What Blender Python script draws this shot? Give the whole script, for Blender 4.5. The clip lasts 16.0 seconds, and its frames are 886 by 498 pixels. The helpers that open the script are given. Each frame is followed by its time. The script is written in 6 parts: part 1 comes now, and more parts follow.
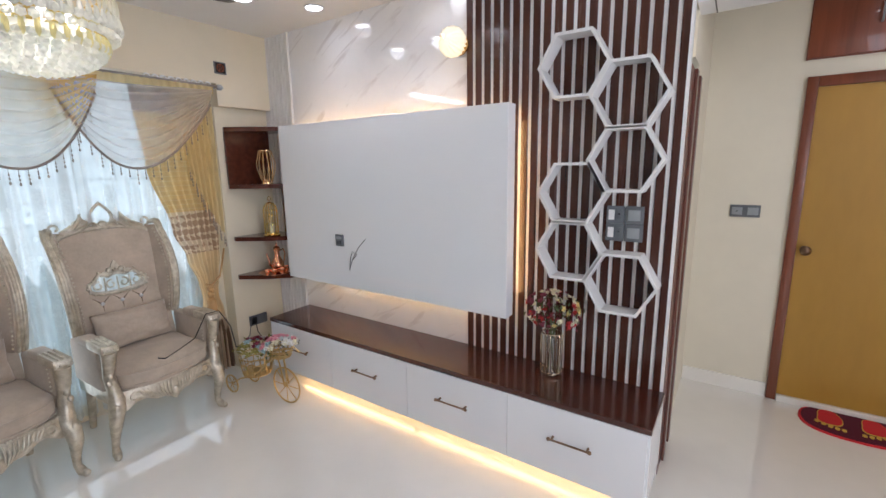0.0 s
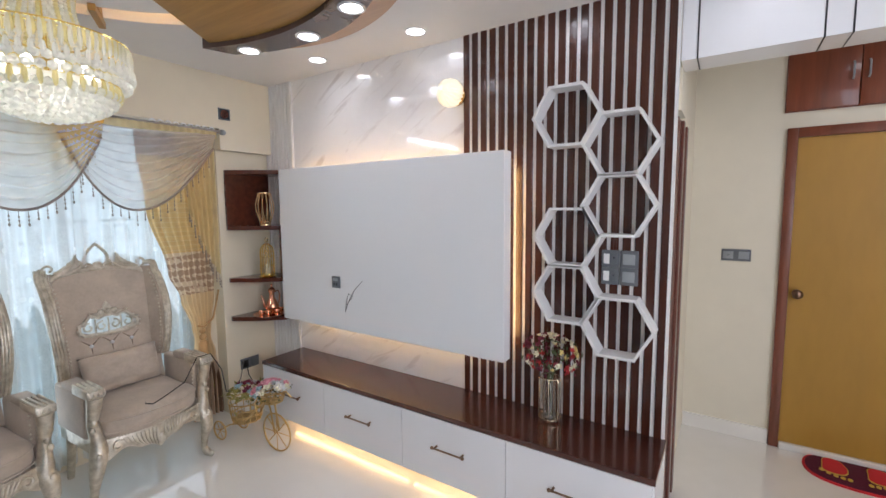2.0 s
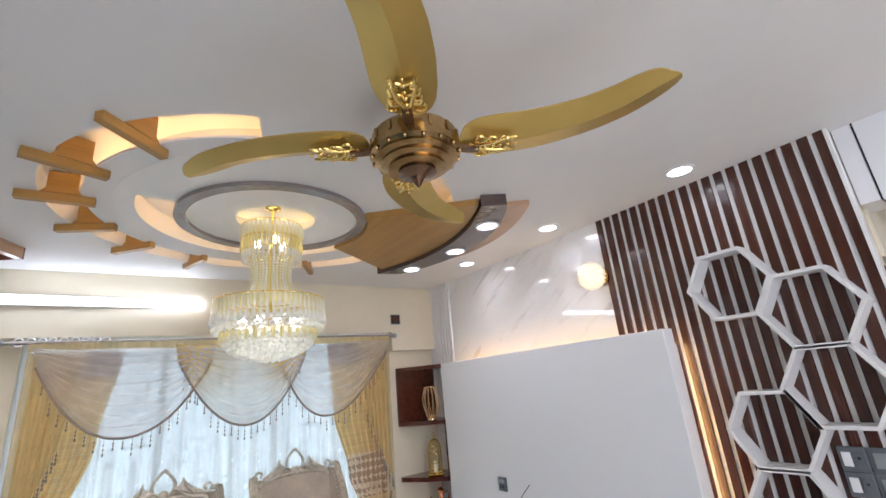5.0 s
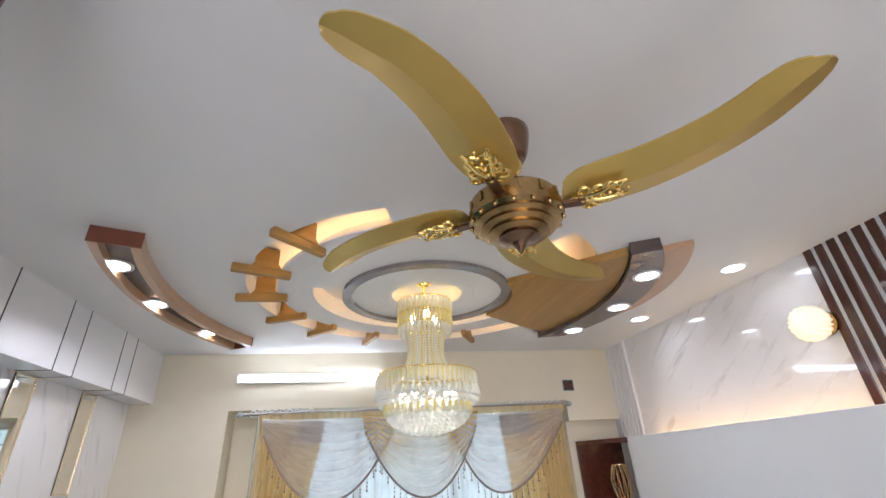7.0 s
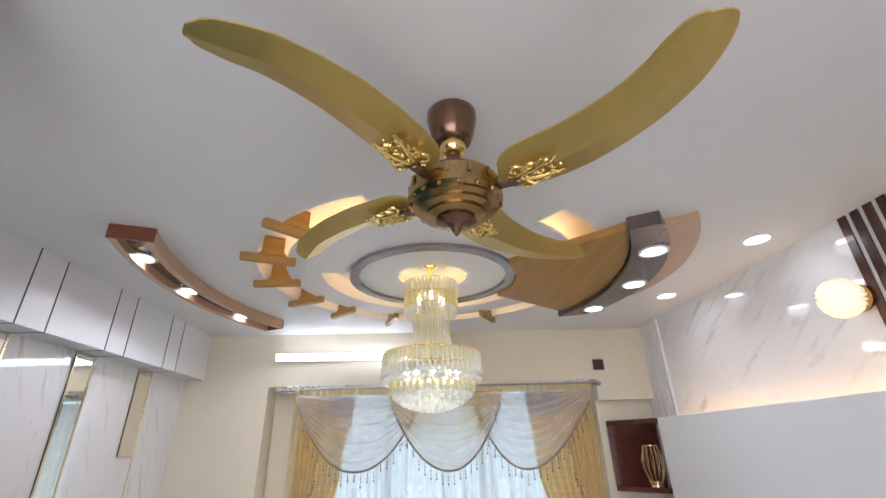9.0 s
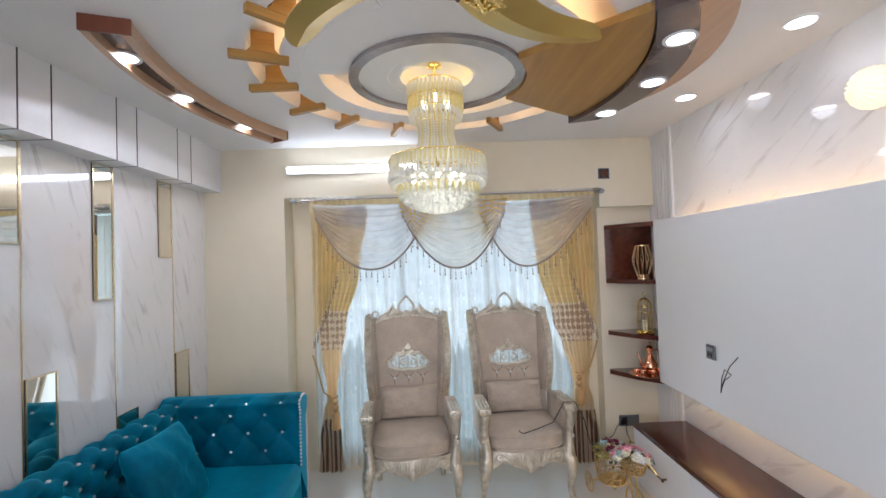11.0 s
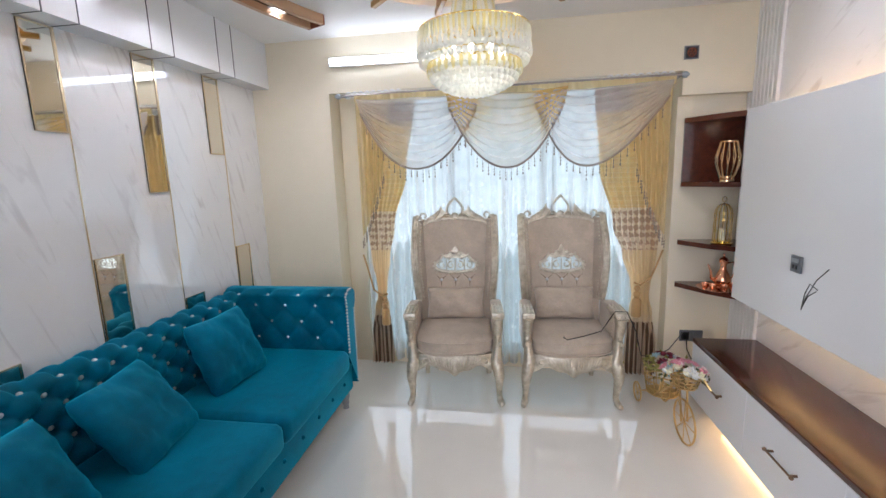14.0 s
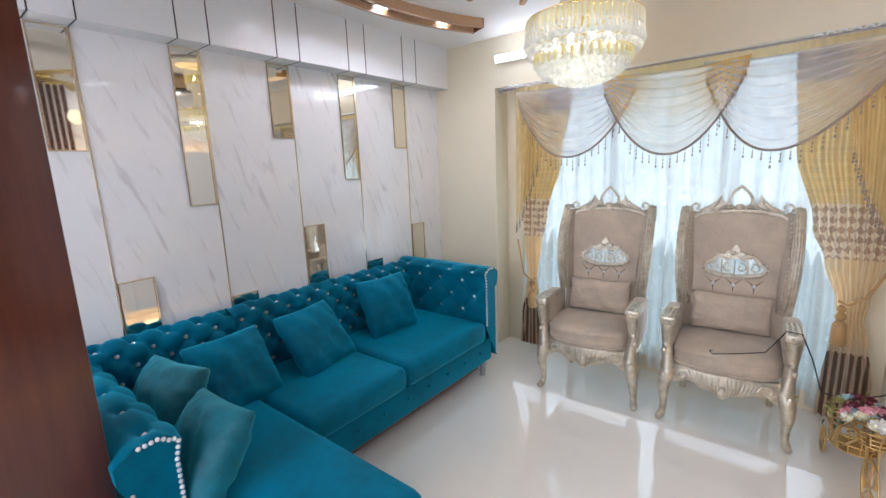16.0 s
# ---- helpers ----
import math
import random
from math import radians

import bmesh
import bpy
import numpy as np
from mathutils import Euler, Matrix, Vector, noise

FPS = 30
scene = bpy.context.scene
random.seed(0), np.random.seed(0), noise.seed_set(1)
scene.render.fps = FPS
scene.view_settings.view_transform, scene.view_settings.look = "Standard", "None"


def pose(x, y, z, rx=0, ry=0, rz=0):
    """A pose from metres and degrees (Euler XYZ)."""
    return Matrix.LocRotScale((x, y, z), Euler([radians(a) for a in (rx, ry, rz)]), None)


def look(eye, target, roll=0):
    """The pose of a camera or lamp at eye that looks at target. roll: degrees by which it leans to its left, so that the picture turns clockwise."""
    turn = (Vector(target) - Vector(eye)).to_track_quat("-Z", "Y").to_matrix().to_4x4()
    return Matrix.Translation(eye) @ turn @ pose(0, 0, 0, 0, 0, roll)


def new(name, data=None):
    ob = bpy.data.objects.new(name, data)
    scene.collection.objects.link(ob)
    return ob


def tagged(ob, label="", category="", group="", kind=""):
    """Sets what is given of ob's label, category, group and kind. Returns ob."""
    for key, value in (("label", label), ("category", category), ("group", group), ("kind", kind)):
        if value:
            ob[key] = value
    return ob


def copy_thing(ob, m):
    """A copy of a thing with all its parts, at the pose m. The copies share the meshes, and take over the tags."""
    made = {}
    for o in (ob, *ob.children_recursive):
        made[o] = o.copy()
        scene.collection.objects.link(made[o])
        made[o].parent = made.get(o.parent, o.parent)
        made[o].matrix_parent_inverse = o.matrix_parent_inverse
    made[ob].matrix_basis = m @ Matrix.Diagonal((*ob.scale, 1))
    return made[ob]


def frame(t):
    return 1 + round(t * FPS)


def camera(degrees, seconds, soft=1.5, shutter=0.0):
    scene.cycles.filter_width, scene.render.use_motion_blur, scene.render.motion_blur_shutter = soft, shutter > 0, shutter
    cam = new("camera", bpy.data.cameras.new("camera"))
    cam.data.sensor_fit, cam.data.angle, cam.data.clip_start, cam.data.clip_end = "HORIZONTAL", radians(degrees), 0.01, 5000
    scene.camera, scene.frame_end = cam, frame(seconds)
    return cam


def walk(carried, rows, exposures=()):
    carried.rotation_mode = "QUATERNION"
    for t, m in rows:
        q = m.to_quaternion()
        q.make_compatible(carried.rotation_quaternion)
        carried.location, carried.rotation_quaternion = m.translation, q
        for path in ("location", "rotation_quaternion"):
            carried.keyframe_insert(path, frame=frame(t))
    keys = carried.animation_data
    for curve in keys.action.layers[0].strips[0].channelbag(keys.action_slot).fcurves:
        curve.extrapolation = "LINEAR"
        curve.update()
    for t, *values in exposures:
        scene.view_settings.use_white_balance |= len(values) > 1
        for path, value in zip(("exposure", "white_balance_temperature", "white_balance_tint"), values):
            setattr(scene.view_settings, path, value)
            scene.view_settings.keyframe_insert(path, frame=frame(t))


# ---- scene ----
cam = camera(91.5, 16.0)
PATH = [
    (0, (0.627, 1.631, 1.62), (-0.478, 3.255, 1.245), -0.9),
    (0.5, (0.628, 1.644, 1.636), (-0.439, 3.298, 1.286), -0.5),
    (1, (0.636, 1.641, 1.641), (-0.422, 3.308, 1.322), -0.3),
    (1.5, (0.628, 1.625, 1.63), (-0.439, 3.294, 1.358), -0.3),
    (2, (0.619, 1.608, 1.635), (-0.475, 3.272, 1.445), -0.5),
    (2.5, (0.629, 1.585, 1.668), (-0.505, 3.231, 1.602), -1.0),
    (3, (0.661, 1.566, 1.702), (-0.532, 3.169, 1.787), -1.9),
    (3.5, (0.682, 1.563, 1.724), (-0.585, 3.092, 1.958), -2.8),
    (4, (0.712, 1.578, 1.756), (-0.644, 3.003, 2.118), -4.0),
    (4.5, (0.735, 1.606, 1.773), (-0.712, 2.9, 2.255), -4.9),
    (5, (0.735, 1.637, 1.78), (-0.803, 2.77, 2.373), -5.5),
    (5.2, (0.722, 1.647, 1.788), (-0.853, 2.705, 2.418), -5.5),
    (7.3, (0.787, 1.845, 1.812), (-0.96, 2.137, 2.742), -2.9),
    (7.5, (0.795, 1.869, 1.812), (-0.95, 2.12, 2.757), -2.6),
    (8, (0.829, 2.005, 1.8), (-0.915, 2.185, 2.764), -2.1),
    (8.5, (0.827, 2.086, 1.803), (-0.937, 2.215, 2.736), -1.7),
    (9, (0.833, 2.105, 1.801), (-0.984, 2.206, 2.63), -1.7),
    (9.5, (0.826, 2.112, 1.792), (-1.076, 2.188, 2.403), -1.9),
    (10, (0.823, 2.121, 1.775), (-1.138, 2.171, 2.164), -2.0),
    (10.2, (0.822, 2.115, 1.761), (-1.154, 2.16, 2.066), -2.1),
    (12.3, (0.801, 2.157, 1.649), (-1.192, 2.185, 1.487), -1.3),
    (12.5, (0.801, 2.163, 1.642), (-1.19, 2.181, 1.458), -1.3),
    (13, (0.783, 2.175, 1.619), (-1.201, 2.149, 1.371), -1.4),
    (13.5, (0.741, 2.238, 1.602), (-1.232, 2.104, 1.303), -1.6),
    (14, (0.65, 2.313, 1.602), (-1.297, 2.003, 1.265), -1.7),
    (14.5, (0.573, 2.429, 1.614), (-1.317, 1.881, 1.262), -1.9),
    (15, (0.544, 2.627, 1.623), (-1.253, 1.827, 1.261), -1.9),
    (15.5, (0.559, 2.784, 1.634), (-1.111, 1.746, 1.269), -1.9),
    (16, (0.607, 2.917, 1.61), (-0.928, 1.689, 1.241), -2.2),
]
walk(cam, [(t, look(eye, target, roll)) for t, eye, target, roll in PATH],
     exposures=((0.0, -0.16, 5740, 16), (10.0, -0.16, 5720, 16), (13.0, -0.08, 5700, 16), (15.0, 0.06, 5700, 16), (16.0, 0.12, 5700, 16)))

# ---- light ----
world = bpy.data.worlds.new("sky")
scene.world = world
world.use_nodes = True
wn = world.node_tree
sky = wn.nodes.new("ShaderNodeTexSky")
sky.sky_type, sky.sun_disc = "NISHITA", False
sky.sun_elevation, sky.sun_rotation = radians(50), radians(200)
wn.links.new(sky.outputs[0], wn.nodes["Background"].inputs[0])
wn.nodes["Background"].inputs[1].default_value = 0.12


def lamp(name, kind, m, energy, color, size=0.1, size_y=None, spot=None):
    data = bpy.data.lights.new(name, kind)
    data.energy, data.color = energy, color
    if kind == "AREA":
        data.size = size
        if size_y:
            data.shape, data.size_y = "RECTANGLE", size_y
    elif kind == "SUN":
        data.angle = radians(size)
    else:
        data.shadow_soft_size = size
    if spot:
        data.spot_size, data.spot_blend = radians(spot), 0.6
    ob = new(name, data)
    ob.matrix_world = m
    return ob


CEIL = 2.635
MED = (-1.365, 2.167)      # centre of the ceiling rosette
lamp("sun", "SUN", look((0, 0, 5), (0.3, 1.5, 0)), 1.0, (1, 0.95, 0.9), 12)
# soft fill added behind the camera, standing in for unseen daylight from that side
lamp("side_fill", "AREA", look((2.85, 1.5, 1.5), (0, 1.3, 1.2)), 92, (0.97, 0.98, 1.0), 2.6, 2.2)
# the sky's light in the window opening
lamp("window_daylight", "AREA", look((-2.86, 2.2, 1.2), (-1.0, 2.2, 1.9)), 12, (0.92, 1.0, 0.99), 2.1, 2.0)
# unseen overhead fill lamp, added to brighten the hall
lamp("hall_fill", "AREA", look((1.6, 4.6, CEIL - 0.02), (1.6, 4.6, 0)), 2.5, (1.0, 0.96, 0.9), 0.3)
DOWN = [(-1.731, 3.666), (-0.907, 3.662), (-0.091, 3.672), (0.725, 3.66)]
for dx, dy in DOWN:
    lamp("downlight_beam", "SPOT", look((dx, dy, CEIL - 0.03), (dx, dy - 0.001, 0)), 1.6, (1, 0.98, 0.96), 0.06, spot=165)
ARC_LAMPS = [(-0.896, 3.150), (-1.337, 3.261), (-1.794, 3.206)]
TROUGH_LAMPS = [(-1.018, 0.838), (-1.476, 0.816), (-1.982, 0.911)]
for dx, dy in ARC_LAMPS:
    lamp("downlight_beam", "SPOT", look((dx, dy, CEIL - 0.08), (dx, dy - 0.001, 0)), 5, (1, 0.98, 0.96), 0.06, spot=165)
for dx, dy in TROUGH_LAMPS:
    lamp("downlight_beam", "SPOT", look((dx, dy, CEIL - 0.04), (dx, dy - 0.001, 0)), 14, (1, 0.98, 0.96), 0.06, spot=165)


# ---- materials ----
def material(name, color, rough=0.5, metal=0.0, var=0.06, scale=6.0, bump=0.0, bscale=60.0, coat=0.0, sheen=0.0,
             stretch=None, color2=None, alpha=None, transmission=0.0, ior=1.45, emit=None, estrength=0.0, objrand=0.0, rvar=0.08, tint=None):
    m = bpy.data.materials.new(name)
    m.use_nodes = True
    nt = m.node_tree
    N, L = nt.nodes, nt.links
    b = N["Principled BSDF"]
    tc = N.new("ShaderNodeTexCoord")
    mp = N.new("ShaderNodeMapping")
    L.new(tc.outputs["Object"], mp.inputs[0])
    if stretch:
        mp.inputs["Scale"].default_value = stretch
    n1 = N.new("ShaderNodeTexNoise")
    n1.inputs["Scale"].default_value, n1.inputs["Detail"].default_value = scale, 6
    L.new(mp.outputs[0], n1.inputs["Vector"])
    n2 = N.new("ShaderNodeTexNoise")
    n2.inputs["Scale"].default_value, n2.inputs["Detail"].default_value = scale * 7, 4
    L.new(mp.outputs[0], n2.inputs["Vector"])
    mx = N.new("ShaderNodeMath")
    mx.operation = "MULTIPLY_ADD"
    L.new(n2.outputs[0], mx.inputs[0])
    mx.inputs[1].default_value = 0.35
    L.new(n1.outputs[0], mx.inputs[2])
    ramp = N.new("ShaderNodeValToRGB")
    ramp.color_ramp.elements[0].position, ramp.color_ramp.elements[1].position = 0.35, 0.95
    c1 = color
    c2 = color2 if color2 else tuple(min(1, c * (1 + 2.5 * var)) for c in color)
    c0 = tuple(c * (1 - var) for c in c1) if not color2 else c1
    ramp.color_ramp.elements[0].color, ramp.color_ramp.elements[1].color = (*c0, 1), (*c2, 1)
    L.new(mx.outputs[0], ramp.inputs[0])
    out = ramp.outputs[0]
    if objrand:
        oi = N.new("ShaderNodeObjectInfo")
        hs = N.new("ShaderNodeHueSaturation")
        mr = N.new("ShaderNodeMapRange")
        mr.inputs[3].default_value, mr.inputs[4].default_value = 1 - objrand, 1 + objrand
        L.new(oi.outputs["Random"], mr.inputs[0])
        L.new(mr.outputs[0], hs.inputs["Value"])
        L.new(out, hs.inputs["Color"])
        out = hs.outputs[0]
    L.new(out, b.inputs["Base Color"])
    rr = N.new("ShaderNodeMapRange")
    rr.inputs[3].default_value, rr.inputs[4].default_value = max(0.02, rough - rvar * rough * 2), min(1, rough + rvar * rough * 2)
    L.new(n1.outputs[0], rr.inputs[0])
    L.new(rr.outputs[0], b.inputs["Roughness"])
    b.inputs["Metallic"].default_value = metal
    b.inputs["Coat Weight"].default_value = coat
    b.inputs["Coat Roughness"].default_value = 0.08
    b.inputs["Sheen Weight"].default_value = sheen
    if tint:
        b.inputs["Sheen Tint"].default_value = (*tint, 1)
    b.inputs["IOR"].default_value = ior
    b.inputs["Transmission Weight"].default_value = transmission
    if alpha is not None:
        b.inputs["Alpha"].default_value = alpha
    if emit:
        b.inputs["Emission Color"].default_value = (*emit, 1)
        b.inputs["Emission Strength"].default_value = estrength
    if bump:
        n3 = N.new("ShaderNodeTexNoise")
        n3.inputs["Scale"].default_value, n3.inputs["Detail"].default_value = bscale, 5
        L.new(mp.outputs[0], n3.inputs["Vector"])
        bp = N.new("ShaderNodeBump")
        bp.inputs["Strength"].default_value, bp.inputs["Distance"].default_value = bump, 0.01
        L.new(n3.outputs[0], bp.inputs["Height"])
        L.new(bp.outputs[0], b.inputs["Normal"])
    return m


def marble_material(name, base, vein, rough, tilt=(0.0, 0.55, 0.0), scale=3.0, strength=1.0):
    m = material(name, base, rough, var=0.02, scale=3, coat=1.0)
    m.node_tree.nodes["Principled BSDF"].inputs["Coat Roughness"].default_value = 0.03
    m.node_tree.nodes["Principled BSDF"].inputs["Coat IOR"].default_value = 1.65
    nt = m.node_tree
    N, L = nt.nodes, nt.links
    b = N["Principled BSDF"]
    tc = N.new("ShaderNodeTexCoord")
    mp = N.new("ShaderNodeMapping")
    turn = N.new("ShaderNodeMapping")
    turn.inputs["Rotation"].default_value = tilt
    mp.inputs["Scale"].default_value = (9.0, 9.0, 1.5)
    L.new(tc.outputs["Object"], turn.inputs[0])
    L.new(turn.outputs[0], mp.inputs[0])
    nz = N.new("ShaderNodeTexNoise")
    nz.inputs["Scale"].default_value, nz.inputs["Detail"].default_value = scale, 5
    nz.inputs["Distortion"].default_value = 0.7
    L.new(mp.outputs[0], nz.inputs["Vector"])
    rp = N.new("ShaderNodeValToRGB")
    e = rp.color_ramp.elements
    e[0].position, e[0].color = 0.57, (0, 0, 0, 1)
    e[1].position, e[1].color = 0.69, (1, 1, 1, 1)
    L.new(nz.outputs[0], rp.inputs[0])
    n2 = N.new("ShaderNodeTexNoise")
    n2.inputs["Scale"].default_value = 2.0
    L.new(tc.outputs["Object"], n2.inputs["Vector"])
    mul = N.new("ShaderNodeMath")
    mul.operation = "MULTIPLY"
    gain = N.new("ShaderNodeMath")
    gain.operation = "MULTIPLY"
    gain.inputs[1].default_value = strength
    gain.use_clamp = True
    L.new(rp.outputs[0], gain.inputs[0])
    L.new(gain.outputs[0], mul.inputs[0])
    L.new(n2.outputs[0], mul.inputs[1])
    mix = N.new("ShaderNodeMix")
    mix.data_type = "RGBA"
    L.new(mul.outputs[0], mix.inputs["Factor"])
    src = b.inputs["Base Color"].links[0].from_socket
    L.new(src, mix.inputs["A"])
    mix.inputs["B"].default_value = (*vein, 1)
    L.new(mix.outputs["Result"], b.inputs["Base Color"])
    return m


def wood_material(name, dark, light, rough, axis=2, coat=0.4, scale=1.0, objrand=0.1):
    st = [26, 26, 26]
    st[axis] = 1.6
    return material(name, dark, rough, color2=light, scale=scale, stretch=tuple(st), coat=coat, bump=0.04, bscale=3.0, objrand=objrand)


M = {}
M["wall"] = material("cream_wall_paint", (0.76, 0.68, 0.52), 0.55, var=0.03, scale=1.5, bump=0.05, bscale=180)
M["hall_wall"] = material("pale_cream_wall_paint", (0.80, 0.74, 0.60), 0.5, var=0.03, scale=1.5, bump=0.05, bscale=180)
M["ceiling"] = material("white_ceiling_paint", (0.80, 0.78, 0.75), 0.6, var=0.02, scale=1.2, bump=0.03, bscale=150)
M["floor"] = material("cream_polished_tile", (0.88, 0.85, 0.79), 0.03, var=0.03, scale=1.3, rvar=0.2, coat=1.0, ior=1.75)
M["floor"].node_tree.nodes["Principled BSDF"].inputs["Coat Roughness"].default_value = 0.02
M["floor"].node_tree.nodes["Principled BSDF"].inputs["Coat IOR"].default_value = 1.7
M["laminate"] = material("white_gloss_laminate", (0.80, 0.80, 0.81), 0.16, var=0.01, scale=2)
M["panel"] = material("white_satin_panel", (0.83, 0.845, 0.855), 0.24, var=0.0, scale=2, rvar=0.0, coat=0.25)
M["white"] = material("white_paint", (0.80, 0.79, 0.77), 0.4, var=0.02)
# grey that puts the shade between the flutes into the backing's colour
M["flute_shade"] = material("grey_flute_shade", (0.24, 0.22, 0.21), 0.5)
M["groove"] = material("black_groove", (0.02, 0.02, 0.025), 0.4)
M["marble"] = marble_material("white_marble_sheet", (0.85, 0.84, 0.84), (0.46, 0.42, 0.42), 0.05, (0.0, -0.32, 0.0), 2.2, 0.75)
M["marble_tv"] = marble_material("white_marble_tv", (0.84, 0.83, 0.83), (0.42, 0.37, 0.36), 0.05, (0, -1.02, 0), 1.8, 0.85)
M["gold_trim"] = material("polished_gold", (0.70, 0.59, 0.42), 0.2, 1.0, var=0.05)
M["mirror"] = material("bronze_mirror", (0.80, 0.77, 0.70), 0.03, 1.0, var=0.01, rvar=0.0)
M["slat"] = wood_material("dark_walnut_slat", (0.034, 0.009, 0.005), (0.085, 0.026, 0.014), 0.26)
M["bench_top"] = wood_material("mahogany_top", (0.03, 0.007, 0.004), (0.085, 0.02, 0.01), 0.2, axis=0, coat=0.6, objrand=0)
M["shelf"] = wood_material("mahogany_shelf", (0.05, 0.013, 0.007), (0.12, 0.03, 0.015), 0.22, axis=0, objrand=0.05)
M["door_frame"] = wood_material("red_brown_frame", (0.14, 0.035, 0.014), (0.24, 0.065, 0.028), 0.35, objrand=0.05)
M["post_wood"] = wood_material("dark_red_brown_post", (0.07, 0.016, 0.009), (0.13, 0.032, 0.018), 0.3, objrand=0.0)
M["cabinet_wood"] = wood_material("red_brown_cabinet", (0.16, 0.035, 0.012), (0.26, 0.065, 0.025), 0.35, objrand=0.05)
M["door"] = material("ochre_door_paint", (0.42, 0.23, 0.035), 0.4, var=0.08, scale=3, stretch=(1, 1, 0.3), bump=0.05)
M["rosette_wood"] = wood_material("oak_veneer", (0.32, 0.165, 0.035), (0.47, 0.265, 0.07), 0.42, axis=0, coat=0.1)
M["rosette_pale"] = wood_material("pale_oak_veneer", (0.46, 0.27, 0.15), (0.58, 0.36, 0.2), 0.35, axis=0)
M["rosette_dark"] = material("dark_grey_brown_veneer", (0.09, 0.06, 0.05), 0.25, var=0.15, scale=8, coat=0.4)
M["ring"] = material("ring_grey_brown", (0.22, 0.19, 0.175), 0.18, var=0.15, scale=8, coat=0.6)
M["metal"] = material("brushed_bronze", (0.22, 0.14, 0.09), 0.3, 1.0)
M["plastic_grey"] = material("grey_plate", (0.13, 0.14, 0.15), 0.35)
M["plastic_pale"] = material("pale_grey_switch", (0.30, 0.32, 0.33), 0.35)
M["black"] = material("black_plastic", (0.015, 0.015, 0.017), 0.35)
# broad tone noise: brushed nap, with the velvet's light and shade painted in
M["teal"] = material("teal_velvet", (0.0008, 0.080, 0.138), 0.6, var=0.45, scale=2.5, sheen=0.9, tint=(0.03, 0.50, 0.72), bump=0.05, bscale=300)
M["chair_cloth"] = material("taupe_velvet", (0.455, 0.375, 0.29), 0.6, var=0.12, scale=8, sheen=0.25, bump=0.06, bscale=350)
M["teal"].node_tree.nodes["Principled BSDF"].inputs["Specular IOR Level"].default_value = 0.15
M["crystal_button"] = material("crystal_button", (0.92, 0.94, 0.95), 0.10, 0.35)
# darker copy of the chair cloth, for shade painted into the creases
M["crease_shade"] = material("shaded_taupe_crease", (0.22, 0.17, 0.13), 0.8)
# noise darkens the gilt: aged patina, plus the shade of carved crevices
M["champagne"] = material("champagne_leaf", (0.40, 0.34, 0.25), 0.38, 0.75, color2=(0.80, 0.74, 0.62), scale=26, bump=0.2, bscale=90)
M["red"] = material("red_mat", (0.60, 0.025, 0.03), 0.9, bump=0.3, bscale=300)
M["mat_dark"] = material("dark_red_mat", (0.10, 0.008, 0.025), 0.95, bump=0.3, bscale=300)
M["led_warm"] = material("warm_led", (1, 0.8, 0.5), 0.5, emit=(1.0, 0.58, 0.2), estrength=13)
M["led_cove"] = material("warm_cove_led", (1, 0.8, 0.5), 0.5, emit=(1.0, 0.60, 0.24), estrength=12)
M["led_hollow"] = material("warm_hollow_led", (1, 0.8, 0.5), 0.5, emit=(1.0, 0.70, 0.26), estrength=5)
M["led_bench"] = material("warm_bench_led", (1, 0.8, 0.5), 0.5, emit=(1.0, 0.6, 0.24), estrength=8)
M["led_white"] = material("white_led_disc", (1, 1, 1), 0.5, emit=(1.0, 0.97, 0.92), estrength=9)
M["tube_glow"] = material("white_tube_glow", (1, 1, 1), 0.5, emit=(0.9, 0.96, 1.0), estrength=9.5)
M["lamp_glow"] = material("warm_globe", (1, 0.9, 0.7), 0.3, emit=(1.0, 0.80, 0.48), estrength=0.62)


# ---- building helpers ----
def box(bm, lo, hi, bevel=0.0, seg=2):
    lo, hi = [min(a, b) for a, b in zip(lo, hi)], [max(a, b) for a, b in zip(lo, hi)]
    g = bmesh.ops.create_cube(bm, size=1)
    vs = g["verts"]
    for v in vs:
        v.co = Vector([lo[i] + (v.co[i] + 0.5) * (hi[i] - lo[i]) for i in range(3)])
    if bevel:
        es = list({e for v in vs for e in v.link_edges})
        bmesh.ops.bevel(bm, geom=es, offset=bevel, segments=seg, profile=0.5, affect="EDGES")
    return bm


def prism(bm, pts, z0, z1, to=None):
    """A flat outline (x, y) drawn out from z0 to z1; to: maps (x, y, z) to a place."""
    to = to or (lambda x, y, z: (x, y, z))
    lo = [bm.verts.new(to(x, y, z0)) for x, y in pts]
    hi = [bm.verts.new(to(x, y, z1)) for x, y in pts]
    n = len(pts)
    for i in range(n):
        bm.faces.new((lo[i], lo[(i + 1) % n], hi[(i + 1) % n], hi[i]))
    bm.faces.new(lo[::-1])
    bm.faces.new(hi)
    bmesh.ops.recalc_face_normals(bm, faces=bm.faces)
    return bm


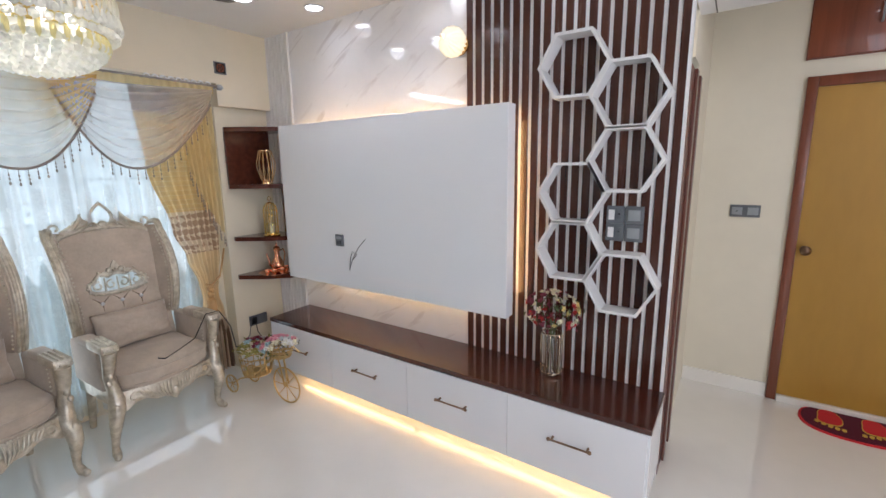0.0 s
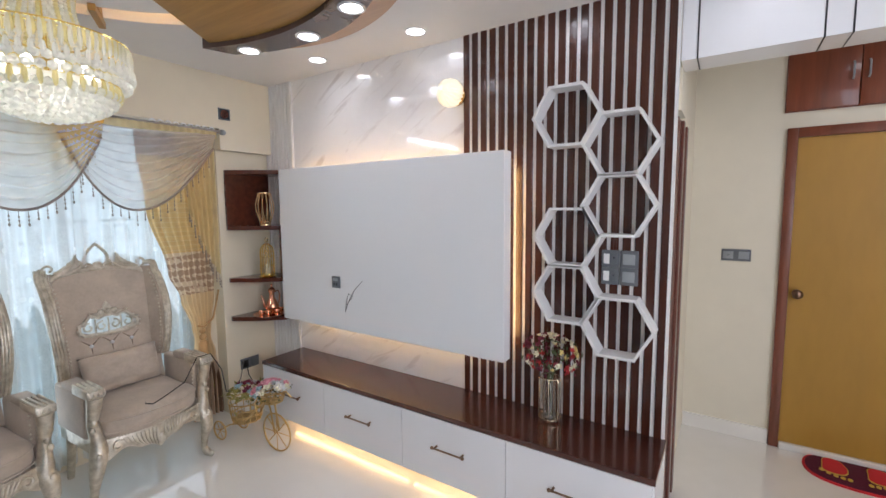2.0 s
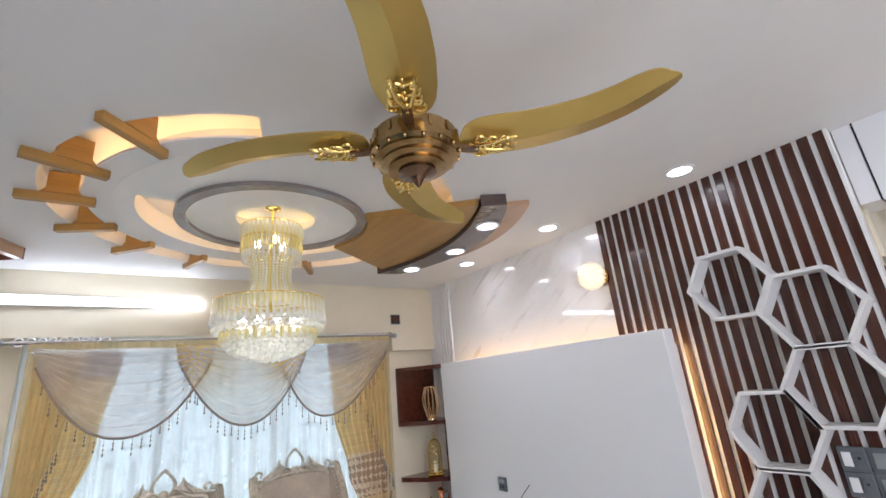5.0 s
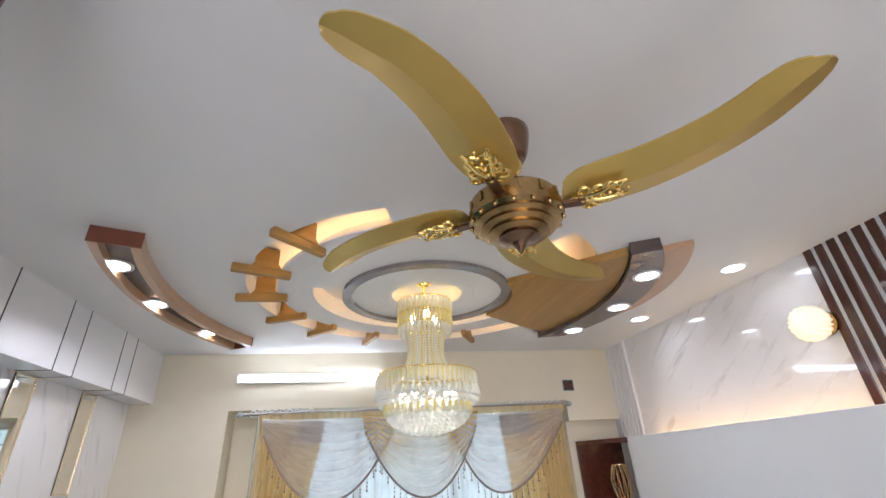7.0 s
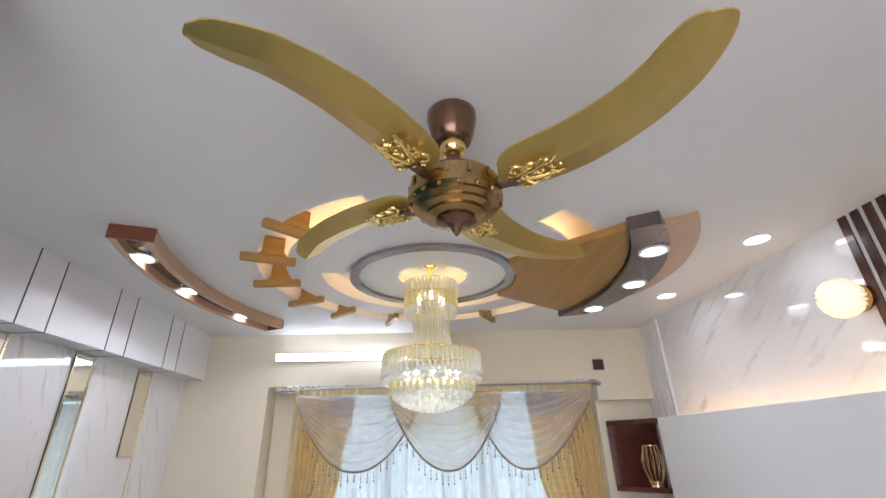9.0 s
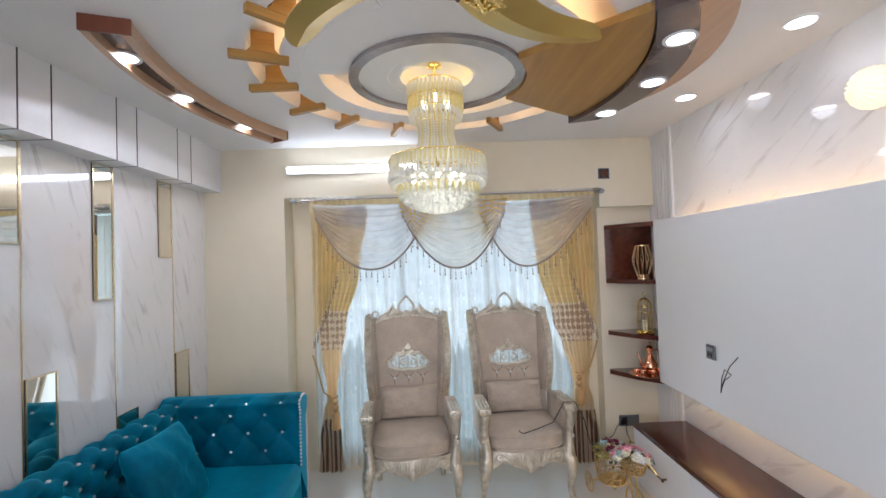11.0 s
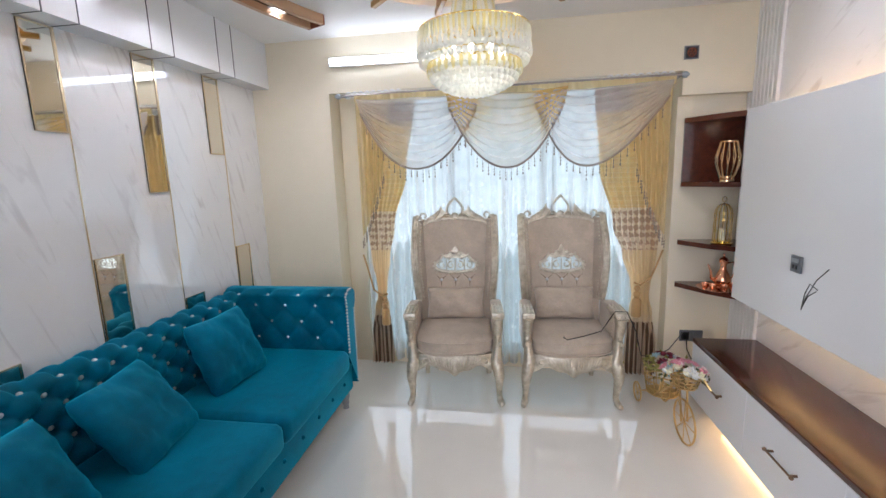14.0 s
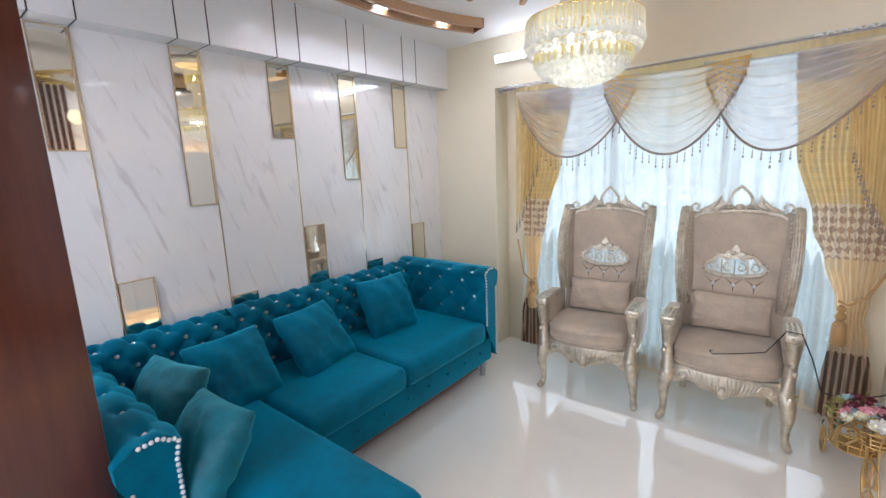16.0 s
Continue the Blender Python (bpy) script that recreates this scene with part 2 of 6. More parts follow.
def ring_sector(bm, c, r0, r1, a0, a1, z0, z1, n=48, c1=None):
    """A flat curved bar between two radii (c1: another centre for the outer edge), from angle a0 to a1 in degrees."""
    c1 = c1 or c
    full = abs(a1 - a0) >= 359.9
    rows = []
    for i in range(n + (0 if full else 1)):
        a = radians(a0 + (a1 - a0) * i / n)
        ca, sa = math.cos(a), math.sin(a)
        p, q = (c[0] + r0 * ca, c[1] + r0 * sa), (c1[0] + r1 * ca, c1[1] + r1 * sa)
        rows.append([bm.verts.new((*p, z0)), bm.verts.new((*q, z0)), bm.verts.new((*q, z1)), bm.verts.new((*p, z1))])
    m = len(rows)
    for i in range(m if full else m - 1):
        a, b = rows[i], rows[(i + 1) % m]
        for k in range(4):
            bm.faces.new((a[k], b[k], b[(k + 1) % 4], a[(k + 1) % 4]))
    if not full:
        bm.faces.new(rows[0])
        bm.faces.new(rows[-1][::-1])
    bmesh.ops.recalc_face_normals(bm, faces=bm.faces)
    return bm


def lathe(bm, prof, c=(0, 0, 0), n=24, m=None):
    rings = []
    for r, z in prof:
        rings.append([bm.verts.new(Vector((max(r, 1e-4) * math.cos(2 * math.pi * i / n), max(r, 1e-4) * math.sin(2 * math.pi * i / n), z))) for i in range(n)])
    for a, b in zip(rings, rings[1:]):
        for i in range(n):
            bm.faces.new((a[i], a[(i + 1) % n], b[(i + 1) % n], b[i]))
    bm.faces.new(rings[0][::-1])
    bm.faces.new(rings[-1])
    m = m or Matrix.Translation(c)
    for rg in rings:
        for v in rg:
            v.co = m @ v.co
    bmesh.ops.recalc_face_normals(bm, faces=bm.faces)
    return bm


def tube(bm, pts, r, n=8, closed=False):
    """A round rod along points; r: one radius or one for each point."""
    pts = [Vector(p) for p in pts]
    rs = r if isinstance(r, (list, tuple)) else [r] * len(pts)
    rings = []
    k = len(pts)
    side = None
    for i, p in enumerate(pts):
        if closed:
            d = pts[(i + 1) % k] - pts[i - 1]
        else:
            d = pts[min(i + 1, k - 1)] - pts[max(i - 1, 0)]
        d.normalize()
        if side is None:
            side = d.orthogonal().normalized()
        side = (side - d * side.dot(d))
        side = side.normalized() if side.length > 1e-6 else d.orthogonal().normalized()
        up = d.cross(side)
        rings.append([bm.verts.new(p + rs[i] * (math.cos(2 * math.pi * j / n) * side + math.sin(2 * math.pi * j / n) * up)) for j in range(n)])
    for i in range(k if closed else k - 1):
        a, b = rings[i], rings[(i + 1) % k]
        for j in range(n):
            bm.faces.new((a[j], a[(j + 1) % n], b[(j + 1) % n], b[j]))
    if not closed:
        bm.faces.new(rings[0][::-1])
        bm.faces.new(rings[-1])
    bmesh.ops.recalc_face_normals(bm, faces=bm.faces)
    return bm


def ball(bm, c, r, u=10, v=6, sq=(1, 1, 1)):
    m = Matrix.Translation(c) @ Matrix.Diagonal((r * sq[0], r * sq[1], r * sq[2], 1))
    bmesh.ops.create_uvsphere(bm, u_segments=u, v_segments=v, radius=1, matrix=m)
    return bm


def part(name, bm, mat, parent=None, label="", smooth=None):
    """Links a bmesh as one mesh object under a thing or a part (or at top level)."""
    me = bpy.data.meshes.new(name)
    bm.to_mesh(me)
    bm.free()
    me.materials.append(M[mat] if isinstance(mat, str) else mat)
    if smooth is not None:
        for p in me.polygons:
            p.use_smooth = True
        if smooth < 180:
            me.set_sharp_from_angle(angle=radians(smooth))
    ob = new(name, me)
    if parent:
        ob.parent = parent
    if label:
        tagged(ob, label)
    return ob


def thing(name, label, category, group="", at=(0, 0, 0), turn=0):
    ob = new(name)
    ob.empty_display_size = 0.1
    ob.matrix_world = pose(*at, 0, 0, turn)
    return tagged(ob, label, category, group)


def NB():
    return bmesh.new()


def slab(name, lo, hi, mat, parent=None, bevel=0.0, label=""):
    return part(name, box(NB(), lo, hi, bevel), mat, parent, label, 40 if bevel else None)


def structure(ob, label, category):
    return tagged(ob, label, category, kind="structure")


# ---- the room's shell ----
def wx(y):
    """The window wall stands slightly askew."""
    return -2.635 + 0.016 * (y - 0.42)


def wall_run(name, y0, y1, z0, z1, mat, front=0.0, depth=0.25):
    """A length of the window wall, from y0 to y1."""
    pts = [(wx(y0) + front, y0), (wx(y1) + front, y1), (wx(y1) + front - depth, y1), (wx(y0) + front - depth, y0)]
    return part(name, prism(NB(), pts, z0, z1), mat)


SOFA_Y, TV_Y, HALL_Y = 0.31, 3.90, 5.20
XR = 2.9
structure(slab("floor", (-3.3, -0.1, -0.1), (XR + 0.2, HALL_Y + 0.2, 0), "floor"), "polished cream floor tiles, glossy", "floor")
structure(wall_run("wall_window_side", SOFA_Y - 0.3, 0.945, 0, CEIL + 0.2, "wall"), "cream painted wall beside the window niche", "wall")
structure(wall_run("wall_window_lintel", 0.945, 3.45, 2.24, CEIL + 0.2, "wall", 0, 0.5), "cream painted beam above the window", "wall")
structure(wall_run("wall_window_beam", 3.45, 4.04, 2.085, CEIL + 0.2, "wall", 0.0, 0.4), "cream painted beam above the corner shelf", "wall")
structure(wall_run("wall_window_corner", 3.45, 4.04, 0, 2.085, "wall", -0.07, 0.3), "cream painted wall behind the corner shelf", "wall")
structure(wall_run("wall_niche_side", 0.80, 1.10, 0, 2.3, "wall", -0.2, 0.25), "cream painted side of the window niche", "wall")
structure(wall_run("wall_niche_end", 3.32, 3.5, 0, 2.3, "wall", -0.2, 0.25), "cream painted end of the window niche", "wall")
structure(wall_run("wall_under_window", 1.10, 3.32, 0, 0.12, "wall", -0.2, 0.25), "low cream wall under the window", "wall")
structure(slab("wall_sofa", (-2.95, SOFA_Y - 0.17, 0), (0.85, SOFA_Y - 0.012, CEIL + 0.2), "wall"), "wall behind the marble sheets", "wall")
structure(slab("wall_tv", (-2.85, TV_Y, 0), (0.397, 4.04, CEIL + 0.2), "wall"), "cream partition wall behind the television panel", "wall")
structure(slab("wall_hall_end", (-0.3, HALL_Y, 0), (XR + 0.1, HALL_Y + 0.12, CEIL + 0.2), "hall_wall"), "pale cream hall wall with a door", "wall")
structure(slab("wall_hall_left", (0.25, 4.30, 0), (0.40, HALL_Y, CEIL + 0.2), "hall_wall"), "pale cream side wall of the hall", "wall")
structure(slab("wall_hall_left_top", (0.25, 4.04, 2.1), (0.41, 4.30, CEIL + 0.2), "hall_wall"), "pale cream wall above the hall doorway", "wall")
structure(slab("wall_right", (XR, -0.1, 0), (XR + 0.12, HALL_Y + 0.1, CEIL + 0.2), "hall_wall"), "plain cream wall closing the room", "wall")
structure(slab("wall_back", (0.85, -0.1, 0), (XR + 0.1, 0.0, CEIL + 0.2), "hall_wall"), "plain cream wall closing the room", "wall")
structure(wall_run("baseboard", 0.33, 0.945, 0, 0.10, "floor", 0.011, 0.011), "cream tile baseboard under the window wall", "baseboard")
structure(wall_run("baseboard", 3.45, 3.87, 0, 0.10, "floor", -0.059, 0.011), "cream tile baseboard in the corner", "baseboard")
# ceiling: one sheet with the rosette's recesses cut into it, made of curved pieces
MX, MY = MED
HOLLOW = 0.08
def ceiling_mesh():
    bm = NB()
    z0, z1, zr = CEIL, CEIL + 0.05, CEIL + 0.10
    x0, x1, y0, y1 = -3.0, XR + 0.1, SOFA_Y - 0.2, TV_Y + 0.1
    n = 180
    R = 1.03
    circ = [(MX + R * math.cos(2 * math.pi * i / n), MY + R * math.sin(2 * math.pi * i / n)) for i in range(n)]

    def rim(p):
        """The point of the outer rectangle that lies along the ray from the rosette's centre."""
        dx, dy = p[0] - MX, p[1] - MY
        s = min(((x1 - MX) / dx if dx > 0 else (x0 - MX) / dx) if abs(dx) > 1e-9 else 1e9,
                ((y1 - MY) / dy if dy > 0 else (y0 - MY) / dy) if abs(dy) > 1e-9 else 1e9)
        return (MX + dx * s, MY + dy * s)
    inner = [bm.verts.new((*p, z0)) for p in circ]
    outer = [bm.verts.new((*rim(p), z0)) for p in circ]
    for i in range(n):
        bm.faces.new((inner[i], inner[(i + 1) % n], outer[(i + 1) % n], outer[i]))
    for cx, cy in ((x0, y0), (x1, y0), (x1, y1), (x0, y1)):
        a = math.atan2(cy - MY, cx - MX) % (2 * math.pi)
        i = int(a / (2 * math.pi) * n) % n
        v = bm.verts.new((cx, cy, z0))
        bm.faces.new((outer[i], outer[(i + 1) % n], v))
    # concentric bands: solid, cove, solid, crescent, solid disc with the lit hollow
    def inside(a, lo, hi):
        return (a - lo) % 360 <= (hi - lo) % 360
    bands = [(0.89, 1.03, None), (0.66, 0.89, (34, 342)), (0.585, 0.66, None), (0.40, 0.585, (112, 277)), (0.25, 0.40, None)]
    for r0, r1, cut in bands:
        for i in range(n):
            a0, a1 = 360 * i / n, 360 * (i + 1) / n
            up = cut and inside((a0 + a1) / 2, *cut)
            z = zr if up else z0
            def q(r, a, zz):
                return bm.verts.new((MX + r * math.cos(radians(a)), MY + r * math.sin(radians(a)), zz))
            bm.faces.new((q(r0, a0, z), q(r1, a0, z), q(r1, a1, z), q(r0, a1, z)))
            if up:
                for r in (r0, r1):
                    bm.faces.new((q(r, a0, z0), q(r, a1, z0), q(r, a1, zr), q(r, a0, zr)))
                for a, e in ((a0, a0 - 1), (a1, a1 + 1)):
                    if not inside(e, *cut):
                        bm.faces.new((q(r0, a, z0), q(r1, a, z0), q(r1, a, zr), q(r0, a, zr)))
    for i in range(n):
        a0, a1 = radians(360 * i / n), radians(360 * (i + 1) / n)
        r = 0.25
        p = [(MX + r * math.cos(a0), MY + r * math.sin(a0)), (MX + r * math.cos(a1), MY + r * math.sin(a1))]
        bm.faces.new([bm.verts.new((*c, z)) for c, z in ((p[0], z0), (p[1], z0), (p[1], z0 + HOLLOW), (p[0], z0 + HOLLOW))])
        bm.faces.new([bm.verts.new((*c, z0 + HOLLOW)) for c in (p[0], p[1], (MX, MY))])
    bmesh.ops.remove_doubles(bm, verts=bm.verts, dist=1e-5)
    bmesh.ops.recalc_face_normals(bm, faces=bm.faces)
    return bm
structure(part("ceiling", ceiling_mesh(), "ceiling"), "white false ceiling with a round lit cove", "ceiling")
structure(slab("ceiling_slab", (-3.3, -0.1, CEIL + 0.2), (XR + 0.2, HALL_Y + 0.2, CEIL + 0.3), "ceiling"), "concrete slab above the false ceiling", "ceiling")
structure(slab("ceiling_hall", (0.2, 4.0, CEIL), (XR + 0.1, HALL_Y + 0.1, CEIL + 0.05), "ceiling"), "white hall ceiling", "ceiling")


# boxed beams of white laminate with thin black joints
def soffit(name, x0, x1, y0, y1, z0, z1, joints, face_y, label):
    ob = structure(slab(name, (x0, y0, z0), (x1, y1, z1), "laminate"), label, "boxed beam")
    s = 1 if face_y > (y0 + y1) / 2 else -1
    for x in joints:
        bm = box(NB(), (x - 0.003, face_y - 0.002, z0 - 0.002), (x + 0.003, face_y + 0.0015, z1))
        box(bm, (x - 0.003, y0, z0 - 0.0015), (x + 0.003, y1, z0 + 0.001))
        part("joint", bm, "groove", ob)
    return ob
COLS = [(x + 0.157, x) for x in (-0.008, -0.565, -1.113, -1.662, -2.208)]
soffit("soffit_sofa", -2.75, 0.9, SOFA_Y - 0.05, 0.452, 2.30, CEIL + 0.02, [x for c in COLS for x in c], 0.452, "white laminate boxed beam over the marble wall")
soffit("soffit_hall", 0.41, XR, 3.94, 4.14, 2.30, CEIL + 0.02, [0.475, 0.912, 0.997, 1.435, 1.52], 3.94, "white laminate boxed beam over the hall opening")

# marble wall behind the sofa: sheets parted by gold strips, bronze mirrors let in
marble_wall = structure(new("marble_cladding"), "white marble sheets with grey veins and gold strips", "wall cladding")
edges = [0.86] + [c[1] for c in COLS] + [-2.735]
for a, b in zip(edges, edges[1:]):
    slab("marble_sheet", (b + 0.003, SOFA_Y - 0.012, 0.0), (a - 0.003, SOFA_Y, 2.30), "marble", marble_wall)
for a, b in COLS:
    slab("gold_strip", (b - 0.0029, SOFA_Y - 0.011, 0.0), (b + 0.0029, SOFA_Y + 0.004, 2.299), "gold_trim", marble_wall)


def mirror(x0, x1, z0, z1):
    m = thing("wall_mirror", "narrow bronze mirror in a thin gold frame on marble", "mirror", "mirrors on the marble wall", ((x0 + x1) / 2, SOFA_Y, z0))
    w, h = abs(x1 - x0) / 2 - 0.004, z1 - z0
    slab("glass", (-w, 0.001, 0.003), (w, 0.006, h - 0.003), "mirror", m)
    for n, lo, hi in (("frame_side", (-w, 0.001, 0), (-w + 0.007, 0.010, h)), ("frame_side", (w - 0.007, 0.001, 0), (w, 0.010, h)),
                      ("frame_rail", (-w + 0.007, 0.001, 0), (w - 0.007, 0.010, 0.007)), ("frame_rail", (-w + 0.007, 0.001, h - 0.007), (w - 0.007, 0.010, h))):
        slab(n, lo, hi, "gold_trim", m)
for (a, b), zu, zl in zip(COLS, (1.75, 1.452, 1.84, 1.553, 1.787), (1.10, 0.888, 1.248, 0.895, 1.13)):
    mirror(b + 0.004, a, zu, 2.295)
    mirror(b - 0.175, b - 0.004, zl - 0.62, zl)

# ---- television wall ----
structure(slab("marble_panel", (-2.30, TV_Y - 0.012, 0.0), (-0.725, TV_Y, CEIL), "marble_tv"), "white marble sheet behind the television panel", "wall cladding")
# backing coloured grey in place of shade, so the white flutes read
flutes = structure(slab("fluted_panel", (-2.66, TV_Y - 0.006, 0.0), (-2.302, TV_Y, CEIL), "flute_shade"), "white fluted wall strip in the corner", "wall cladding")
for i in range(8):
    x = -2.335 - i * 0.042
    part("flute", box(NB(), (x - 0.0175, TV_Y - 0.022, 0.0), (x + 0.0175, TV_Y - 0.006, CEIL), 0.004, 1), "white", flutes)
slab("edge_strip", (-2.314, TV_Y - 0.03, 0.0), (-2.298, TV_Y - 0.012, CEIL), "white", flutes)
slats = structure(slab("slat_panel", (-0.724, TV_Y - 0.016, 0.0), (0.397, TV_Y, CEIL), "white"), "dark walnut slats on a white backing", "wall cladding")
for i in range(20):
    x = -0.718 + i * 0.0569
    w = 0.0385
    part("slat", box(NB(), (x, TV_Y - 0.024, 0.49), (x + w, TV_Y - 0.016, CEIL), 0.002, 1), "slat", slats)
slab("edge_strip", (0.397, TV_Y - 0.026, 0.0), (0.409, TV_Y + 0.022, CEIL), "white", slats)

# the large white panel that hides its own light strip
tv = thing("feature_panel", "large blank white panel with warm light behind", "wall panel", "", (-1.305, 3.695, 0.788))
part("board", box(NB(), (-0.94, 0, 0), (0.94, 0.085, 1.146), 0.003), "panel", tv)
slab("mount", (-0.88, 0.085, 0.044), (0.895, 0.19, 1.075), "white", tv)
for n, lo, hi in (("light_strip", (-0.87, 0.10, 1.075), (0.88, 0.112, 1.083)), ("light_strip", (-0.87, 0.10, 0.036), (0.88, 0.112, 0.044)),
                  ("light_strip", (0.895, 0.10, 0.08), (0.905, 0.114, 1.07))):
    slab(n, lo, hi, "led_warm", tv, label="warm glowing light strip")

# bench of drawers
BX0, BX1, BY, BZ = -2.265, 0.422, 3.495, 0.50
bench = thing("tv_bench", "long white floating drawer bench with a mahogany top", "tv bench", "", (BX0, BY, 0))
L = BX1 - BX0
part("body", box(NB(), (0.006, 0.012, 0.11), (L - 0.004, TV_Y - BY - 0.03, BZ - 0.028), 0.002), "laminate", bench)
part("top", box(NB(), (0, 0, BZ - 0.028), (L, TV_Y - BY - 0.026, BZ), 0.004), "bench_top", bench, "glossy mahogany top")
slab("plinth", (0.15, 0.16, 0.0), (L - 0.10, TV_Y - BY - 0.03, 0.11), "white", bench)
dw = (L - 0.02) / 4
for i in range(4):
    x0 = 0.008 + i * dw
    d = part("drawer_front", box(NB(), (x0 + 0.0012, 0.0, 0.11), (x0 + dw - 0.0012, 0.012, BZ - 0.030), 0.0015, 1), "laminate", bench)
    hx = x0 + dw / 2
    bm = tube(NB(), [(hx - 0.095, -0.030, 0.315), (hx + 0.095, -0.030, 0.315)], 0.005, 10)
    for s in (-1, 1):
        tube(bm, [(hx + s * 0.085, 0.0, 0.315), (hx + s * 0.085, -0.032, 0.315)], 0.006, 10)
        ball(bm, (hx + s * 0.098, -0.030, 0.315), 0.010)
    part("handle", bm, "metal", d, "bronze bar handle", 40)
slab("light_strip", (0.17, 0.142, 0.086), (L * 0.47, 0.155, 0.098), "led_bench", bench, label="warm glowing light strip")
slab("light_strip", (L * 0.49, 0.142, 0.086), (L - 0.12, 0.155, 0.098), "led_bench", bench, label="warm glowing light strip")


# honeycomb shelves: six-sided rings
def hexagon(cx, cz, tilt=0):
    h = thing("hexagon_shelf", "white six-sided open shelf ring on dark slats", "wall shelf", "honeycomb shelves", (cx, TV_Y - 0.026, cz))
    R, t, d = 0.174, 0.014, 0.105
    for k in range(6):
        a0, a1 = radians(60 * k + tilt), radians(60 * k + 60 + tilt)
        r2 = R - t / math.cos(radians(30))
        pts = [(R * math.cos(a0), R * math.sin(a0)), (R * math.cos(a1), R * math.sin(a1)), (r2 * math.cos(a1), r2 * math.sin(a1)), (r2 * math.cos(a0), r2 * math.sin(a0))]
        part("side", prism(NB(), pts, 0, -d, lambda x, y, z: (x, z, y)), "white", h)
for cx, cz in ((-0.074, 2.086), (0.184, 1.932), (0.182, 1.638), (-0.060, 1.480), (-0.064, 1.186), (0.194, 1.044)):
    hexagon(cx, cz)

# ---- rosette on the ceiling ----
ros = structure(new("ceiling_rosette"), "oak and dark veneer rosette round the chandelier", "ceiling ornament")
Z0, Z1 = CEIL - 0.035, CEIL - 0.001
part("ring", ring_sector(NB(), MED, 0.394, 0.442, 0, 360, CEIL - 0.020, Z1, 96), "ring", ros, "dark grey-brown ring")
# petal, arc with lamps and pale outer crescent
def on_arc(c, r, a):
    return (c[0] + r * math.cos(radians(a)), c[1] + r * math.sin(radians(a)))
STEPS = [k / 30 for k in range(31)]
IN_ARC = [on_arc((-1.423, 1.768), 1.386, 58.2 + 55.8 * t) for t in STEPS]
OUT_ARC = [on_arc((-1.391, 2.165), 1.169, 49.6 + 67.9 * t) for t in STEPS]
PALE_ARC = [on_arc((-1.391, 2.165), 1.169 + 0.128 * (1 - t ** 5), 54.5 + 58 * t) for t in STEPS]
inner = [(MX + 0.448 * math.cos(radians(a)), MY + 0.448 * math.sin(radians(a))) for a in range(120, 54, -5)]
part("petal", prism(NB(), inner + [on_arc((-1.423, 1.768), 1.380, 60 + 52 * t) for t in STEPS], Z0, Z1), "rosette_wood", ros, "oak veneer petal")
part("lamp_arc", prism(NB(), IN_ARC + OUT_ARC[::-1], CEIL - 0.06, Z1), "rosette_dark", ros, "dark brown arc with lamps")
part("outer_crescent", prism(NB(), [on_arc((-1.391, 2.165), 1.171, 54.5 + 57.9 * t) for t in STEPS] + PALE_ARC[::-1], Z0 + 0.01, Z1), "rosette_pale", ros, "pale oak crescent")
LC = (-1.345, 2.783)
part("arc_rail", ring_sector(NB(), LC, 1.84, 1.872, 243.5, 287.8, CEIL - 0.06, Z1, 40), "rosette_pale", ros)
part("arc_rail", ring_sector(NB(), LC, 1.97, 2.00, 243.5, 287.8, CEIL - 0.06, Z1, 40), "rosette_pale", ros)
part("arc_bed", ring_sector(NB(), LC, 1.872, 1.97, 243.5, 287.8, CEIL - 0.02, Z1, 40), "rosette_dark", ros)
for a in (243.3, 287.8):
    o = part("arc_end", box(NB(), (1.838, 0, -0.062), (2.002, 0.008, -0.001)), "door_frame", ros, "red-brown end board")
    o.matrix_local = pose(LC[0], LC[1], CEIL, 0, 0, a)
# light strips lying on hidden ledges in the coves
def cove(r_lip0, r_lip1, r_led, a0, a1, glow="led_cove"):
    part("ledge", ring_sector(NB(), MED, r_lip0, r_lip1, a0, a1, CEIL + 0.0005, CEIL + 0.012, 90), "ceiling", ros)
    part("light_strip", ring_sector(NB(), MED, r_led - 0.006, r_led + 0.006, a0 + 1, a1 - 1, CEIL + 0.013, CEIL + 0.02, 90), glow, ros, "warm hidden light strip")
cove(0.661, 0.755, 0.70, 34.5, 341.5)
cove(0.401, 0.44, 0.415, 113, 276)
cove(0.185, 0.249, 0.215, 0, 360, "led_hollow")
for a in (-45, -68.5, -91.5, -114.5, -136, -161, 151.5):
    bm = NB()
    box(bm, (0.712, -0.016, -0.035), (0.958, 0.016, -0.001), 0.002, 1)
    prism(bm, [(0.755, -0.001), (0.885, -0.001), (0.868, 0.018), (0.868, 0.09), (0.772, 0.09), (0.772, 0.018)], -0.018, 0.018, lambda x, z, y: (x, y, z))
    o = part("bar", bm, "rosette_wood", ros)
    o.matrix_local = pose(MX, MY, CEIL, 0, 0, a)


def downlight(x, y, z):
    d = thing("downlight", "round white recessed downlight, lit", "ceiling light", "downlights", (x, y, z))
    part("trim", ring_sector(NB(), (0, 0), 0.052, 0.066, 0, 360, -0.006, 0.0, 32), "white", d)
    part("lens", lathe(NB(), [(0.0, -0.003), (0.052, -0.003), (0.052, 0.0), (0, 0.0)], n=32), "led_white", d, "glowing white disc")
for x, y in DOWN:
    downlight(x, y, CEIL)
for x, y in ARC_LAMPS:
    downlight(x, y, CEIL - 0.061)
for x, y in TROUGH_LAMPS:
    downlight(x, y, CEIL - 0.021)

